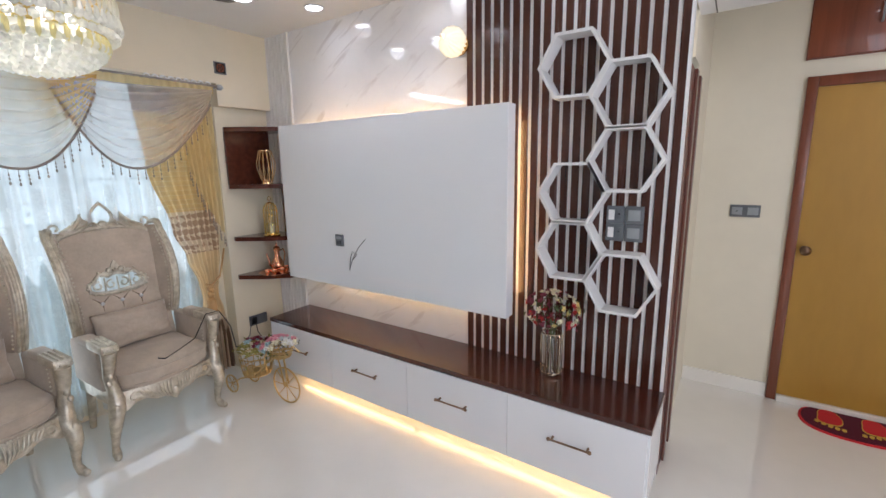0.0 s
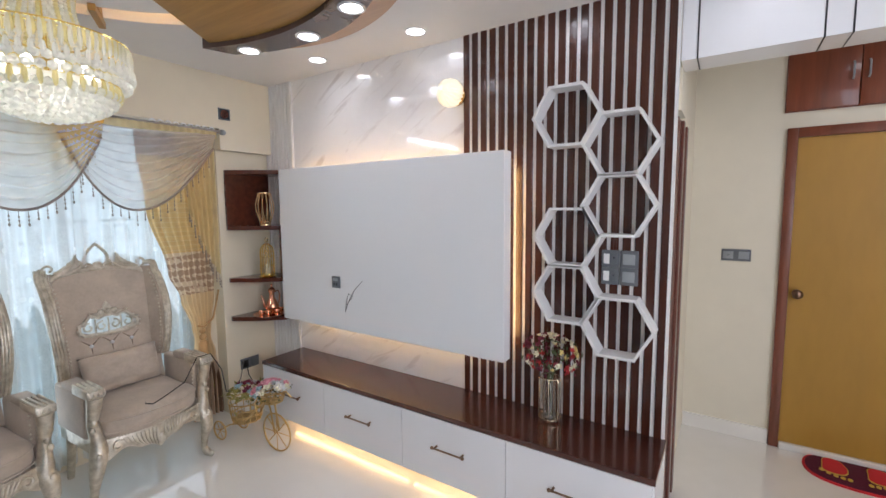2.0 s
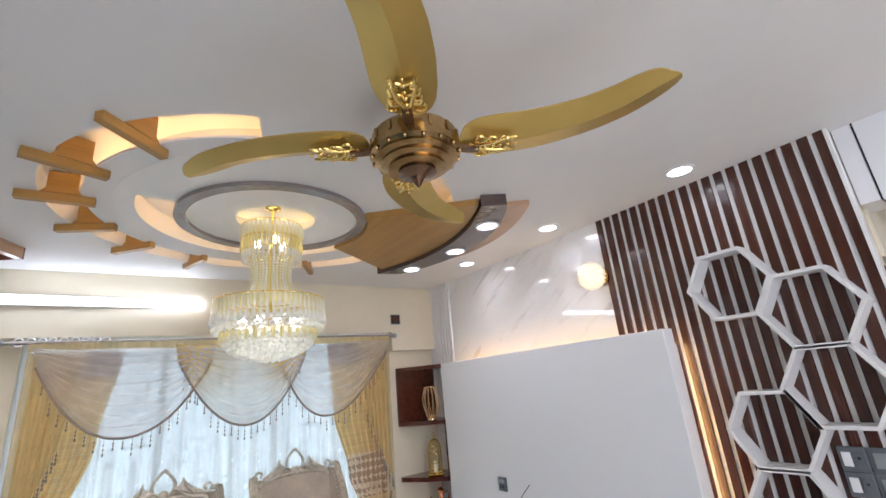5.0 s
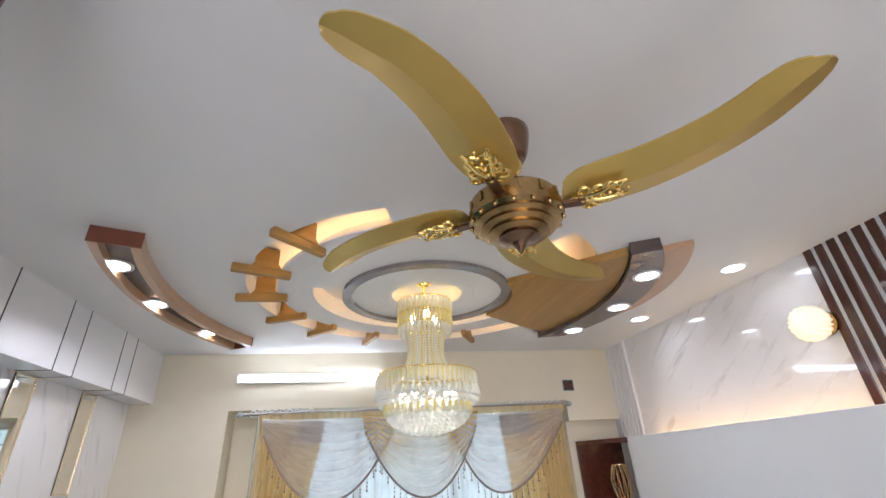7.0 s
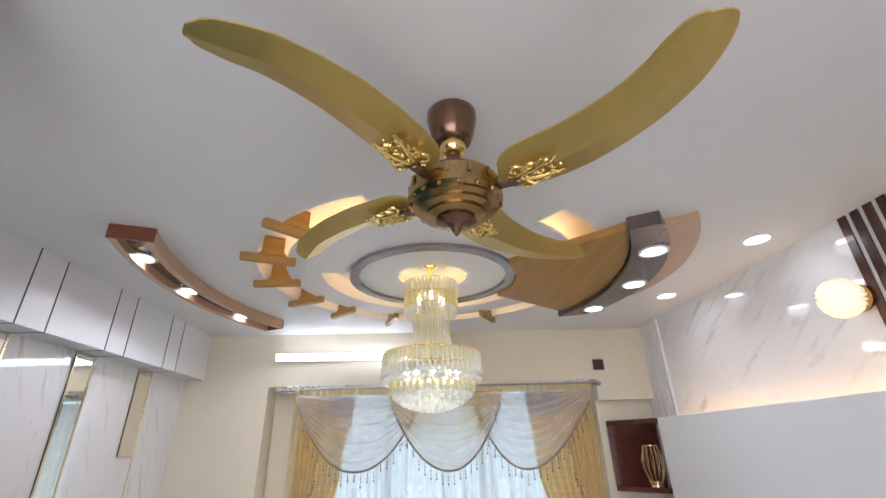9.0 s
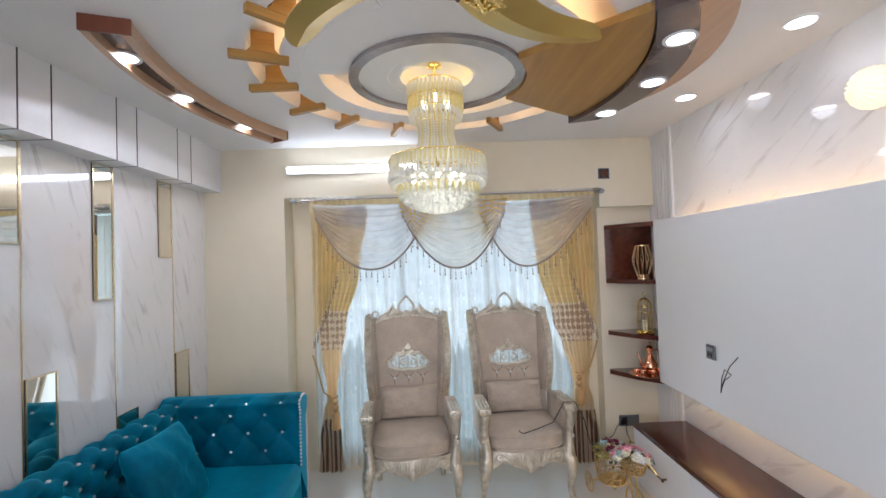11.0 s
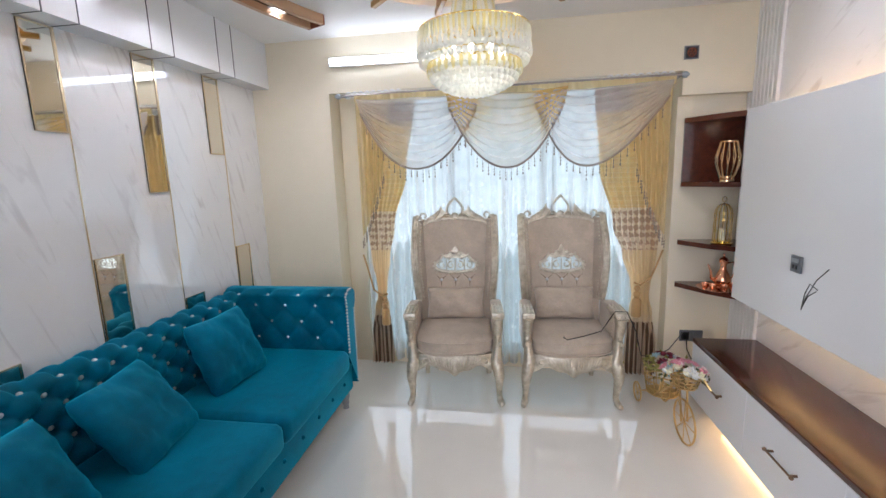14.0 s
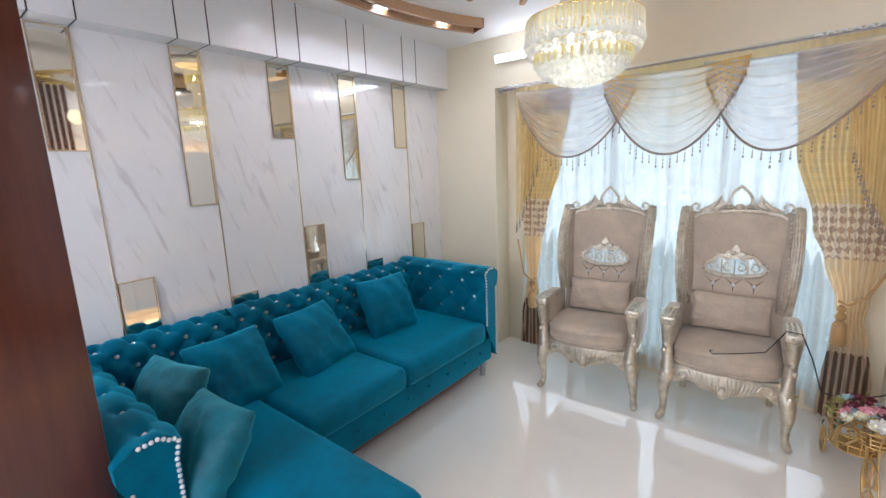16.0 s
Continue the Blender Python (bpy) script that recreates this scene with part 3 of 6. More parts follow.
# tube light above the window
tl = thing("tube_light", "long white glowing tube light on the wall", "wall light", "", (wx(1.5) + 0.004, 1.5, 2.45), 2.2)
slab("fitting", (0, -0.52, -0.03), (0.02, 0.52, 0.03), "white", tl)
part("tube", tube(NB(), [(0.04, -0.5, 0), (0.04, 0.5, 0)], 0.022, 12), "tube_glow", tl, "glowing white tube", 40)

# ---- hall door ----
dr = structure(new("door_1"), "ochre painted flush door in a red-brown frame, closed", "door")
slab("frame_side", (0.92, HALL_Y - 0.03, 0), (0.975, HALL_Y + 0.02, 2.12), "door_frame", dr, 0.004)
slab("frame_side", (1.865, HALL_Y - 0.03, 0), (1.92, HALL_Y + 0.02, 2.12), "door_frame", dr, 0.004)
slab("frame_head", (0.975, HALL_Y - 0.03, 2.06), (1.865, HALL_Y + 0.02, 2.12), "door_frame", dr, 0.004)
slab("leaf", (0.977, HALL_Y - 0.012, 0.01), (1.863, HALL_Y - 0.002, 2.058), "door", dr)
bm = lathe(NB(), [(0.026, 0), (0.026, 0.006), (0.012, 0.01), (0.012, 0.03), (0.027, 0.04), (0.03, 0.055), (0.02, 0.068), (0.0, 0.07)], n=20, m=pose(1.02, HALL_Y - 0.012, 1.06, 90, 0, 0))
slab("threshold", (0.977, HALL_Y - 0.045, 0), (1.863, HALL_Y - 0.013, 0.045), "floor", dr, 0.004, label="cream stone threshold")
part("knob", bm, "metal", dr, "round bronze door knob", 60)
cab = thing("overhead_cabinet", "red-brown wooden cabinet above the door", "cabinet", "", (0.90, HALL_Y - 0.012, 2.22))
slab("body", (0, 0, 0), (1.04, 0.010, 0.42), "cabinet_wood", cab)
for i in range(3):
    d = slab("cabinet_door", (0.004 + i * 0.345, -0.016, 0.006), (0.345 + i * 0.345 - 0.002, 0, 0.412), "cabinet_wood", cab, 0.002)
    hx = 0.345 + i * 0.345 - 0.035 if i % 2 == 0 else 0.345 * i + 0.035
    part("handle", tube(NB(), [(hx, -0.018, 0.16), (hx, -0.036, 0.17), (hx, -0.036, 0.25), (hx, -0.018, 0.26)], 0.005, 8), "plastic_pale", d, "steel handle", 40)
structure(slab("baseboard", (0.405, HALL_Y - 0.012, 0), (0.918, HALL_Y, 0.10), "floor"), "cream tile baseboard", "baseboard")
jamb = structure(new("door_2"), "red-brown door frame beside the partition", "door frame")
slab("frame_side", (0.3975, TV_Y + 0.0225, 0), (0.412, 4.058, 2.05), "post_wood", jamb, 0.002)
slab("frame_side", (0.385, 4.06, 0), (0.425, 4.13, 2.05), "post_wood", jamb, 0.003)
slab("frame_side", (0.385, 4.26, 0), (0.425, 4.33, 2.05), "post_wood", jamb, 0.003)
slab("leaf", (0.385, 4.13, 0.01), (0.405, 4.26, 2.05), "post_wood", jamb)

structure(slab("wood_post", (0.331, 1.02, 0), (0.80, 1.353, CEIL), "post_wood", None, 0.006), "tall red-brown wooden post beside the sofa", "post")
# ---- more materials ----
def sheer_material(name, color, thin=0.5, motif=0.0, band=None, glow=0.5, fade=None):
    """See-through cloth: part open weave, part cloth that lets light through."""
    m = bpy.data.materials.new(name)
    m.use_nodes = True
    nt = m.node_tree
    N, L = nt.nodes, nt.links
    N.remove(N["Principled BSDF"])
    out = N["Material Output"]
    tc = N.new("ShaderNodeTexCoord")
    dif, trl, tra = N.new("ShaderNodeBsdfDiffuse"), N.new("ShaderNodeBsdfTranslucent"), N.new("ShaderNodeBsdfTransparent")
    col = N.new("ShaderNodeRGB")
    col.outputs[0].default_value = (*color, 1)
    src = col.outputs[0]
    nz = N.new("ShaderNodeTexNoise")
    nz.inputs["Scale"].default_value = 9
    L.new(tc.outputs["Object"], nz.inputs["Vector"])
    if band:
        sep = N.new("ShaderNodeSeparateXYZ")
        L.new(tc.outputs["Object"], sep.inputs[0])
        rp = N.new("ShaderNodeValToRGB")
        rp.color_ramp.interpolation = "CONSTANT"
        el = rp.color_ramp.elements
        mr = N.new("ShaderNodeMapRange")
        mr.inputs[1].default_value, mr.inputs[2].default_value = 0.0, 2.2
        L.new(sep.outputs[2], mr.inputs[0])
        L.new(mr.outputs[0], rp.inputs[0])
        for k, (z, c) in enumerate(band):
            e = el[k] if k < 2 else el.new(z / 2.2)
            e.position, e.color = z / 2.2, (*c, 1)
        # woven lozenges in the patterned band, upright stripes at foot and heading
        def wave(axis, freq, phase):
            k = N.new("ShaderNodeMath")
            k.operation = "MULTIPLY_ADD"
            k.inputs[1].default_value, k.inputs[2].default_value = freq, phase
            L.new(sep.outputs[axis], k.inputs[0])
            t = N.new("ShaderNodeMath")
            t.operation = "PINGPONG"
            t.inputs[1].default_value = 1.0
            L.new(k.outputs[0], t.inputs[0])
            return t.outputs[0]

        def zone(stops):
            """A factor by height: (height, value) steps."""
            q = N.new("ShaderNodeValToRGB")
            q.color_ramp.interpolation = "CONSTANT"
            qe = q.color_ramp.elements
            for k, (z, v) in enumerate(stops):
                e = qe[k] if k < 2 else qe.new(z / 2.2)
                e.position, e.color = z / 2.2, (v, v, v, 1)
            L.new(mr.outputs[0], q.inputs[0])
            return q.outputs[0]

        def times(a, b):
            q = N.new("ShaderNodeMath")
            q.operation = "MULTIPLY"
            L.new(a, q.inputs[0])
            L.new(b, q.inputs[1])
            return q.outputs[0]

        def step(a, lo, hi):
            q = N.new("ShaderNodeMapRange")
            q.inputs[1].default_value, q.inputs[2].default_value = lo, hi
            L.new(a, q.inputs[0])
            return q.outputs[0]
        sm = N.new("ShaderNodeMath")
        sm.operation = "ADD"
        L.new(wave(1, 52, 0.0), sm.inputs[0])
        L.new(wave(2, 36, 0.3), sm.inputs[1])
        wob = N.new("ShaderNodeMath")
        wob.operation = "MULTIPLY_ADD"
        wob.inputs[1].default_value, wob.inputs[2].default_value = 1.2, -0.6
        n3 = N.new("ShaderNodeTexNoise")
        n3.inputs["Scale"].default_value = 40
        L.new(tc.outputs["Object"], n3.inputs["Vector"])
        L.new(n3.outputs[0], wob.inputs[0])
        sm2 = N.new("ShaderNodeMath")
        sm2.operation = "ADD"
        L.new(sm.outputs[0], sm2.inputs[0])
        L.new(wob.outputs[0], sm2.inputs[1])
        src = rp.outputs[0]
        for f, shade in ((times(step(sm2.outputs[0], 0.95, 1.15), zone([(0.0, 0.0), (1.02, 0.62), (1.33, 0.10), (1.7, 0.0)])), (0.40, 0.20, 0.10)),
                         (times(step(wave(1, 58, 0.2), 0.35, 0.6), zone([(0.0, 0.9), (0.47, 0.10), (1.02, 0.0), (2.0, 0.75)])), (0.16, 0.09, 0.06)),
                         (times(step(wave(2, 60, 0.0), 0.80, 0.95), zone([(0.0, 0.0), (1.33, 0.45), (2.0, 0.0)])), (0.95, 0.84, 0.55))):
            mxx = N.new("ShaderNodeMix")
            mxx.data_type = "RGBA"
            L.new(f, mxx.inputs["Factor"])
            L.new(src, mxx.inputs["A"])
            mxx.inputs["B"].default_value = (*shade, 1)
            src = mxx.outputs["Result"]
    if fade:
        # a second colour towards the gathered upper corners
        sep = N.new("ShaderNodeSeparateXYZ")
        L.new(tc.outputs["Object"], sep.inputs[0])
        off = N.new("ShaderNodeMath")
        off.operation = "SUBTRACT"
        off.inputs[1].default_value = fade[0]
        L.new(sep.outputs[1], off.inputs[0])
        ab = N.new("ShaderNodeMath")
        ab.operation = "ABSOLUTE"
        L.new(off.outputs[0], ab.inputs[0])
        f1, f2, f3 = N.new("ShaderNodeMapRange"), N.new("ShaderNodeMapRange"), N.new("ShaderNodeMath")
        f1.inputs[1].default_value, f1.inputs[2].default_value, f1.inputs[3].default_value = 0.02, 0.24, 0.30
        f2.inputs[1].default_value, f2.inputs[2].default_value = 1.80, 2.00
        f3.operation = "MULTIPLY"
        L.new(ab.outputs[0], f1.inputs[0])
        L.new(sep.outputs[2], f2.inputs[0])
        L.new(f1.outputs[0], f3.inputs[0])
        L.new(f2.outputs[0], f3.inputs[1])
        mf = N.new("ShaderNodeMix")
        mf.data_type = "RGBA"
        L.new(f3.outputs[0], mf.inputs["Factor"])
        L.new(src, mf.inputs["A"])
        mf.inputs["B"].default_value = (*fade[1], 1)
        src = mf.outputs["Result"]
    for nd in (dif, trl):
        L.new(src, nd.inputs["Color"])
    add = N.new("ShaderNodeMixShader")
    add.inputs[0].default_value = glow
    L.new(dif.outputs[0], add.inputs[1])
    L.new(trl.outputs[0], add.inputs[2])
    mix = N.new("ShaderNodeMixShader")
    vr2 = N.new("ShaderNodeMapRange")
    vr2.inputs[3].default_value, vr2.inputs[4].default_value = 1 - thin - 0.12, 1 - thin + 0.12
    fac = nz.outputs[0]
    if motif:
        sep = N.new("ShaderNodeSeparateXYZ")
        L.new(tc.outputs["Object"], sep.inputs[0])
        v2 = N.new("ShaderNodeTexVoronoi")
        v2.inputs["Scale"].default_value = 12
        L.new(tc.outputs["Object"], v2.inputs["Vector"])
        lt = N.new("ShaderNodeMapRange")
        lt.inputs[1].default_value, lt.inputs[2].default_value, lt.inputs[3].default_value, lt.inputs[4].default_value = 0.16, 0.24, 1.0, 0.0
        L.new(v2.outputs["Distance"], lt.inputs[0])
        k1 = N.new("ShaderNodeMath")
        k1.operation = "MULTIPLY"
        k1.inputs[1].default_value = 17.0
        L.new(sep.outputs[1], k1.inputs[0])
        pp = N.new("ShaderNodeMath")
        pp.operation = "PINGPONG"
        pp.inputs[1].default_value = 1.0
        L.new(k1.outputs[0], pp.inputs[0])
        lace = N.new("ShaderNodeMapRange")
        lace.inputs[1].default_value, lace.inputs[2].default_value = 0.52, 0.62
        L.new(pp.outputs[0], lace.inputs[0])
        fine = N.new("ShaderNodeTexNoise")
        fine.inputs["Scale"].default_value = 70
        L.new(tc.outputs["Object"], fine.inputs["Vector"])
        lf = N.new("ShaderNodeMath")
        lf.operation = "MULTIPLY"
        L.new(lace.outputs[0], lf.inputs[0])
        L.new(fine.outputs[0], lf.inputs[1])
        mxm = N.new("ShaderNodeMath")
        mxm.operation = "MAXIMUM"
        L.new(lt.outputs[0], mxm.inputs[0])
        L.new(lf.outputs[0], mxm.inputs[1])
        low = N.new("ShaderNodeMapRange")
        low.inputs[1].default_value, low.inputs[2].default_value, low.inputs[3].default_value, low.inputs[4].default_value = 1.50, 1.56, 1.0, 0.12
        L.new(sep.outputs[2], low.inputs[0])
        sc = N.new("ShaderNodeMath")
        sc.operation = "MULTIPLY"
        L.new(mxm.outputs[0], sc.inputs[0])
        L.new(low.outputs[0], sc.inputs[1])
        ma = N.new("ShaderNodeMath")
        ma.operation = "MULTIPLY_ADD"
        ma.inputs[1].default_value = motif
        L.new(sc.outputs[0], ma.inputs[0])
        L.new(nz.outputs[0], ma.inputs[2])
        fac = ma.outputs[0]
        vr2.clamp = False
    L.new(fac, vr2.inputs[0])
    L.new(vr2.outputs[0], mix.inputs[0])
    L.new(tra.outputs[0], mix.inputs[1])
    L.new(add.outputs[0], mix.inputs[2])
    L.new(mix.outputs[0], out.inputs["Surface"])
    return m


M["sheer"] = sheer_material("white_sheer", (0.90, 0.90, 0.88), 0.20, motif=1.1, glow=0.62)
M["swag"] = sheer_material("ivory_organza", (0.93, 0.89, 0.88), 0.60, glow=0.5)
M["swag_gold"] = sheer_material("gold_organza", (0.95, 0.92, 0.84), 0.46, fade=(2.28, (0.80, 0.53, 0.13)))
M["jabot"] = sheer_material("yellow_gold_voile", (0.88, 0.71, 0.38), 0.25, glow=0.55)
M["drape"] = sheer_material("gold_drape", (0.7, 0.5, 0.25), 0.02, glow=0.55, band=[
    (0.0, (0.74, 0.58, 0.42)), (0.47, (0.88, 0.74, 0.54)), (0.52, (0.92, 0.76, 0.50)), (1.02, (0.92, 0.80, 0.62)), (1.33, (0.88, 0.69, 0.35)), (2.0, (0.60, 0.50, 0.42))])
M["braid"] = material("grey_brown_braid", (0.30, 0.24, 0.20), 0.7, bump=0.4, bscale=200)
M["steel_dark"] = material("brushed_steel", (0.30, 0.27, 0.25), 0.3, 0.9)
M["bead"] = material("smoky_bead", (0.36, 0.30, 0.24), 0.2, 0.2)
M["rope"] = material("gold_rope", (0.50, 0.30, 0.12), 0.6, bump=0.4, bscale=200)
M["gold_wire"] = material("brushed_gold_wire", (0.55, 0.39, 0.17), 0.3, 1.0, var=0.1, scale=30)
M["rose_gold"] = material("rose_gold_wire", (0.92, 0.62, 0.36), 0.2, 1.0)
M["copper"] = material("polished_copper", (0.72, 0.34, 0.20), 0.18, 1.0)
M["gold"] = material("bright_gold", (0.90, 0.68, 0.24), 0.18, 1.0, var=0.05)
def crystal_material(name, color):
    """Cut glass: clear, glossy, and lit through by the bulbs behind it."""
    m = material(name, color, 0.07, transmission=0.7, ior=1.5, var=0.03)
    N, L = m.node_tree.nodes, m.node_tree.links
    trl, mix = N.new("ShaderNodeBsdfTranslucent"), N.new("ShaderNodeMixShader")
    trl.inputs[0].default_value = (*color, 1)
    mix.inputs[0].default_value = 0.55
    L.new(N["Principled BSDF"].outputs[0], mix.inputs[1])
    L.new(trl.outputs[0], mix.inputs[2])
    L.new(mix.outputs[0], N["Material Output"].inputs["Surface"])
    return m


M["crystal"] = crystal_material("clear_crystal", (0.97, 0.975, 0.955))
M["crystal_gold"] = crystal_material("amber_crystal", (0.98, 0.89, 0.56))
M["bulb"] = material("glowing_bulb", (1, 1, 1), 0.5, emit=(1.0, 0.92, 0.70), estrength=11)
M["glass"] = material("clear_glass", (0.97, 0.98, 0.98), 0.02, transmission=1.0, ior=1.45, var=0.0, rvar=0.0)
M["alu"] = material("white_window_frame", (0.75, 0.77, 0.78), 0.4)
M["grille"] = material("painted_grille", (0.72, 0.76, 0.77), 0.5)
M["leaf"] = material("dark_leaf", (0.06, 0.075, 0.025), 0.6, var=0.3, scale=30)
for nm, c in (("rose_red", (0.42, 0.03, 0.03)), ("rose_pink", (0.72, 0.30, 0.36)), ("rose_cream", (0.80, 0.68, 0.50)), ("rose_yellow", (0.72, 0.55, 0.22)),
              ("bloom_blue", (0.36, 0.52, 0.55)), ("bloom_white", (0.82, 0.78, 0.70)), ("bloom_olive", (0.30, 0.27, 0.08)), ("rose_dark", (0.16, 0.02, 0.04))):
    M[nm] = material(nm, c, 0.75, var=0.2, scale=40)
M["outside"] = material("bright_daylight", (0.8, 0.9, 0.95), 1.0, emit=(0.70, 0.93, 0.92), estrength=0.9)


def surf(bm, nu, nv, fn, loop_u=False):
    g = [[bm.verts.new(fn(i / nu, j / nv)) for j in range(nv + 1)] for i in range(nu if loop_u else nu + 1)]
    n = len(g)
    for i in range(n if loop_u else n - 1):
        for j in range(nv):
            a, b = g[i], g[(i + 1) % n]
            bm.faces.new((a[j], b[j], b[j + 1], a[j + 1]))
    return bm


def cushion(w, d, h, n=14, p=3.0, sag=0.0):
    """A soft pillow lying flat, w along x, d along y, plump in the middle."""
    bm = NB()
    for s in (1, -1):
        def f(u, v, s=s):
            a, b = 2 * u - 1, 2 * v - 1
            k = max(0, 1 - abs(a) ** p) ** 0.5 * max(0, 1 - abs(b) ** p) ** 0.5
            pinch = 1 - 0.06 * (1 - abs(a * b)) * (abs(a) ** 8 + abs(b) ** 8)
            wr = 0.006 * math.sin(9 * a + 4 * b) * k + 0.016 * noise.noise(Vector((a * 1.6 + w * 9, b * 5.5, s * 3.1))) * (1 - 0.6 * k * k) * min(1, 4 * k) + 0.006 * noise.noise(Vector((a * 9, b * 5 + d * 7, s))) * min(1, 4 * k)
            return Vector((a * w / 2 * pinch, b * d / 2 * pinch, s * (h / 2 * k) + wr - sag * k))
        surf(bm, n, n, f)
    bmesh.ops.remove_doubles(bm, verts=bm.verts, dist=1e-4)
    bmesh.ops.recalc_face_normals(bm, faces=bm.faces)
    return bm


def put(ob, m):
    ob.matrix_local = m
    return ob


# ---- window behind the curtains ----
win = structure(new("window_1"), "wide window with a white grille behind sheer curtains", "window")
WXC = wx(2.2) - 0.30
for y in (1.11, 1.84, 2.57, 3.28):
    slab("window_frame", (WXC - 0.03, y - 0.02, 0.12), (WXC + 0.03, y + 0.02, 2.24), "alu", win)
for z in (0.14, 2.22):
    slab("window_frame", (WXC - 0.028, 1.10, z - 0.02), (WXC + 0.028, 3.30, z + 0.02), "alu", win)
for y in (1.475, 2.205, 2.925):
    g = slab("pane", (WXC - 0.003, y - 0.35, 0.16), (WXC + 0.003, y + 0.35, 2.2), "glass", win)
    g.visible_shadow = False
for k in range(15):
    z = 0.22 + k * 0.135
    slab("grille_bar", (WXC - 0.075, 1.10, z - 0.005), (WXC - 0.06, 3.30, z + 0.005), "grille", win)
for k in range(9):
    y = 1.30 + k * 0.225
    slab("grille_bar", (WXC - 0.072, y - 0.005, 0.15), (WXC - 0.062, y + 0.005, 2.2), "grille", win)
bd = structure(slab("backdrop", (-6.05, -4, -2), (-6.0, 9, 6), "outside"), "bright hazy daylight outside", "backdrop")
bd.visible_shadow = False


# ---- curtains ----
def sheer(y0, y1, seed):
    c = thing("sheer_curtain", "white embroidered sheer curtain, hanging to the floor", "curtain", "sheer curtains", (0, 0, 0))
    rnd = random.Random(seed)
    ph = [rnd.uniform(0, 6) for _ in range(3)]
    def f(u, v):
        y = y0 + (y1 - y0) * u
        z = 2.17 - 2.13 * v
        x = wx(y) - 0.18 + 0.028 * math.sin(2 * math.pi * 15 * u + ph[0]) * (0.5 + 0.5 * v) + 0.012 * math.sin(2 * math.pi * 6.3 * u + ph[1] + v)
        return Vector((x, y + 0.008 * math.sin(2 * math.pi * 7 * u + 3 * v), z))
    part("cloth", surf(NB(), 150, 14, f), "sheer", c, "", 180)
sheer(1.12, 2.26, 1)
sheer(2.24, 3.34, 2)


def drape(side):
    """A gold drape drawn to the side and held by a rope; side: -1 at the sofa end, 1 at the shelf end."""
    c = thing("drape", "gold drape with a brown patterned band, tied back", "curtain", "drapes", (0, 0, 0))
    if side < 0:
        key = [(2.16, 1.18, 1.60), (1.65, 1.18, 1.52), (1.20, 1.18, 1.40), (0.95, 1.20, 1.35), (0.72, 1.235, 1.315), (0.64, 1.235, 1.305), (0.55, 1.205, 1.325), (0.30, 1.17, 1.34), (0.06, 1.155, 1.35)]
    else:
        key = [(2.16, 2.90, 3.39), (1.65, 2.94, 3.39), (1.20, 3.05, 3.37), (1.00, 3.12, 3.36), (0.78, 3.185, 3.33), (0.68, 3.20, 3.32), (0.55, 3.185, 3.35), (0.30, 3.165, 3.385), (0.06, 3.16, 3.39)]
    def f(u, v):
        z = 2.16 - 2.10 * v
        for (za, a0, a1), (zb, b0, b1) in zip(key, key[1:]):
            if za >= z >= zb:
                t = (za - z) / (za - zb)
                t = t * t * (3 - 2 * t)
                lo, hi = a0 + (b0 - a0) * t, a1 + (b1 - a1) * t
                break
        amp = 0.012 + 0.035 * (hi - lo)
        y = lo + (hi - lo) * u
        x = wx(y) - 0.045 + amp * math.sin(2 * math.pi * 8 * u) + 0.25 * amp * math.sin(2 * math.pi * 3 * u + 4 * v)
        return Vector((x, y, z))
    part("cloth", surf(NB(), 96, 60, f), "drape", c, "", 180)
    ym = 1.275 if side < 0 else 3.255
    up = 0.12 if side > 0 else 0.0
    s = side
    bm = tube(NB(), [(wx(ym) + 0.0 + 0.02, ym - s * 0.06, 0.675 + up), (wx(ym) + 0.035, ym - s * 0.02, 0.66 + up), (wx(ym) + 0.03, ym + s * 0.05, 0.71 + up), (wx(ym) - 0.01, ym + s * 0.10, 0.86 + up / 2), (wx(ym) - 0.055, ym + s * 0.15, 0.98 + up / 3)], 0.007, 10)
    part("rope", bm, "rope", c, "twisted gold rope", 180)
    bm = NB()
    ball(bm, (0, 0, 0), 0.022)
    ball(bm, (0, 0, -0.045), 0.026)
    lathe(bm, [(0.018, -0.07), (0.032, -0.09), (0.036, -0.20), (0.030, -0.21)], n=16)
    put(part("tassel", bm, "rope", c, "gold tassel", 60), pose(wx(ym) + 0.055, ym - s * 0.045, 0.64 + up))
drape(-1)
drape(1)

rod = thing("curtain_rod", "steel curtain rod with rings", "curtain rod", "", (0, 0, 0))
part("pole", tube(NB(), [(wx(1.06) + 0.05, 1.06, 2.205), (wx(3.425) + 0.05, 3.425, 2.205)], 0.011, 12), "steel_dark", rod, "", 60)
for y in (1.06, 3.425):
    part("finial", lathe(NB(), [(0.012, 0), (0.02, 0.01), (0.02, 0.03), (0.008, 0.045), (0, 0.05)], n=14, m=pose(wx(y) + 0.05, y, 2.205, 90 if y < 2 else -90)), "plastic_pale", rod, "", 60)
for y in (1.10, 3.405):
    slab("bracket", (wx(y), y - 0.01, 2.19), (wx(y) + 0.05, y + 0.01, 2.215), "plastic_pale", rod)
for i in range(9):
    for y0 in (1.12, 2.98):
        y = y0 + i * 0.048
        part("ring", tube(NB(), [(wx(y) + 0.05 + 0.0, y + 0.019 * math.cos(a * math.pi / 6), 2.208 + 0.022 * math.sin(a * math.pi / 6)) for a in range(12)], 0.006, 6, True), "white", rod, "", 180)

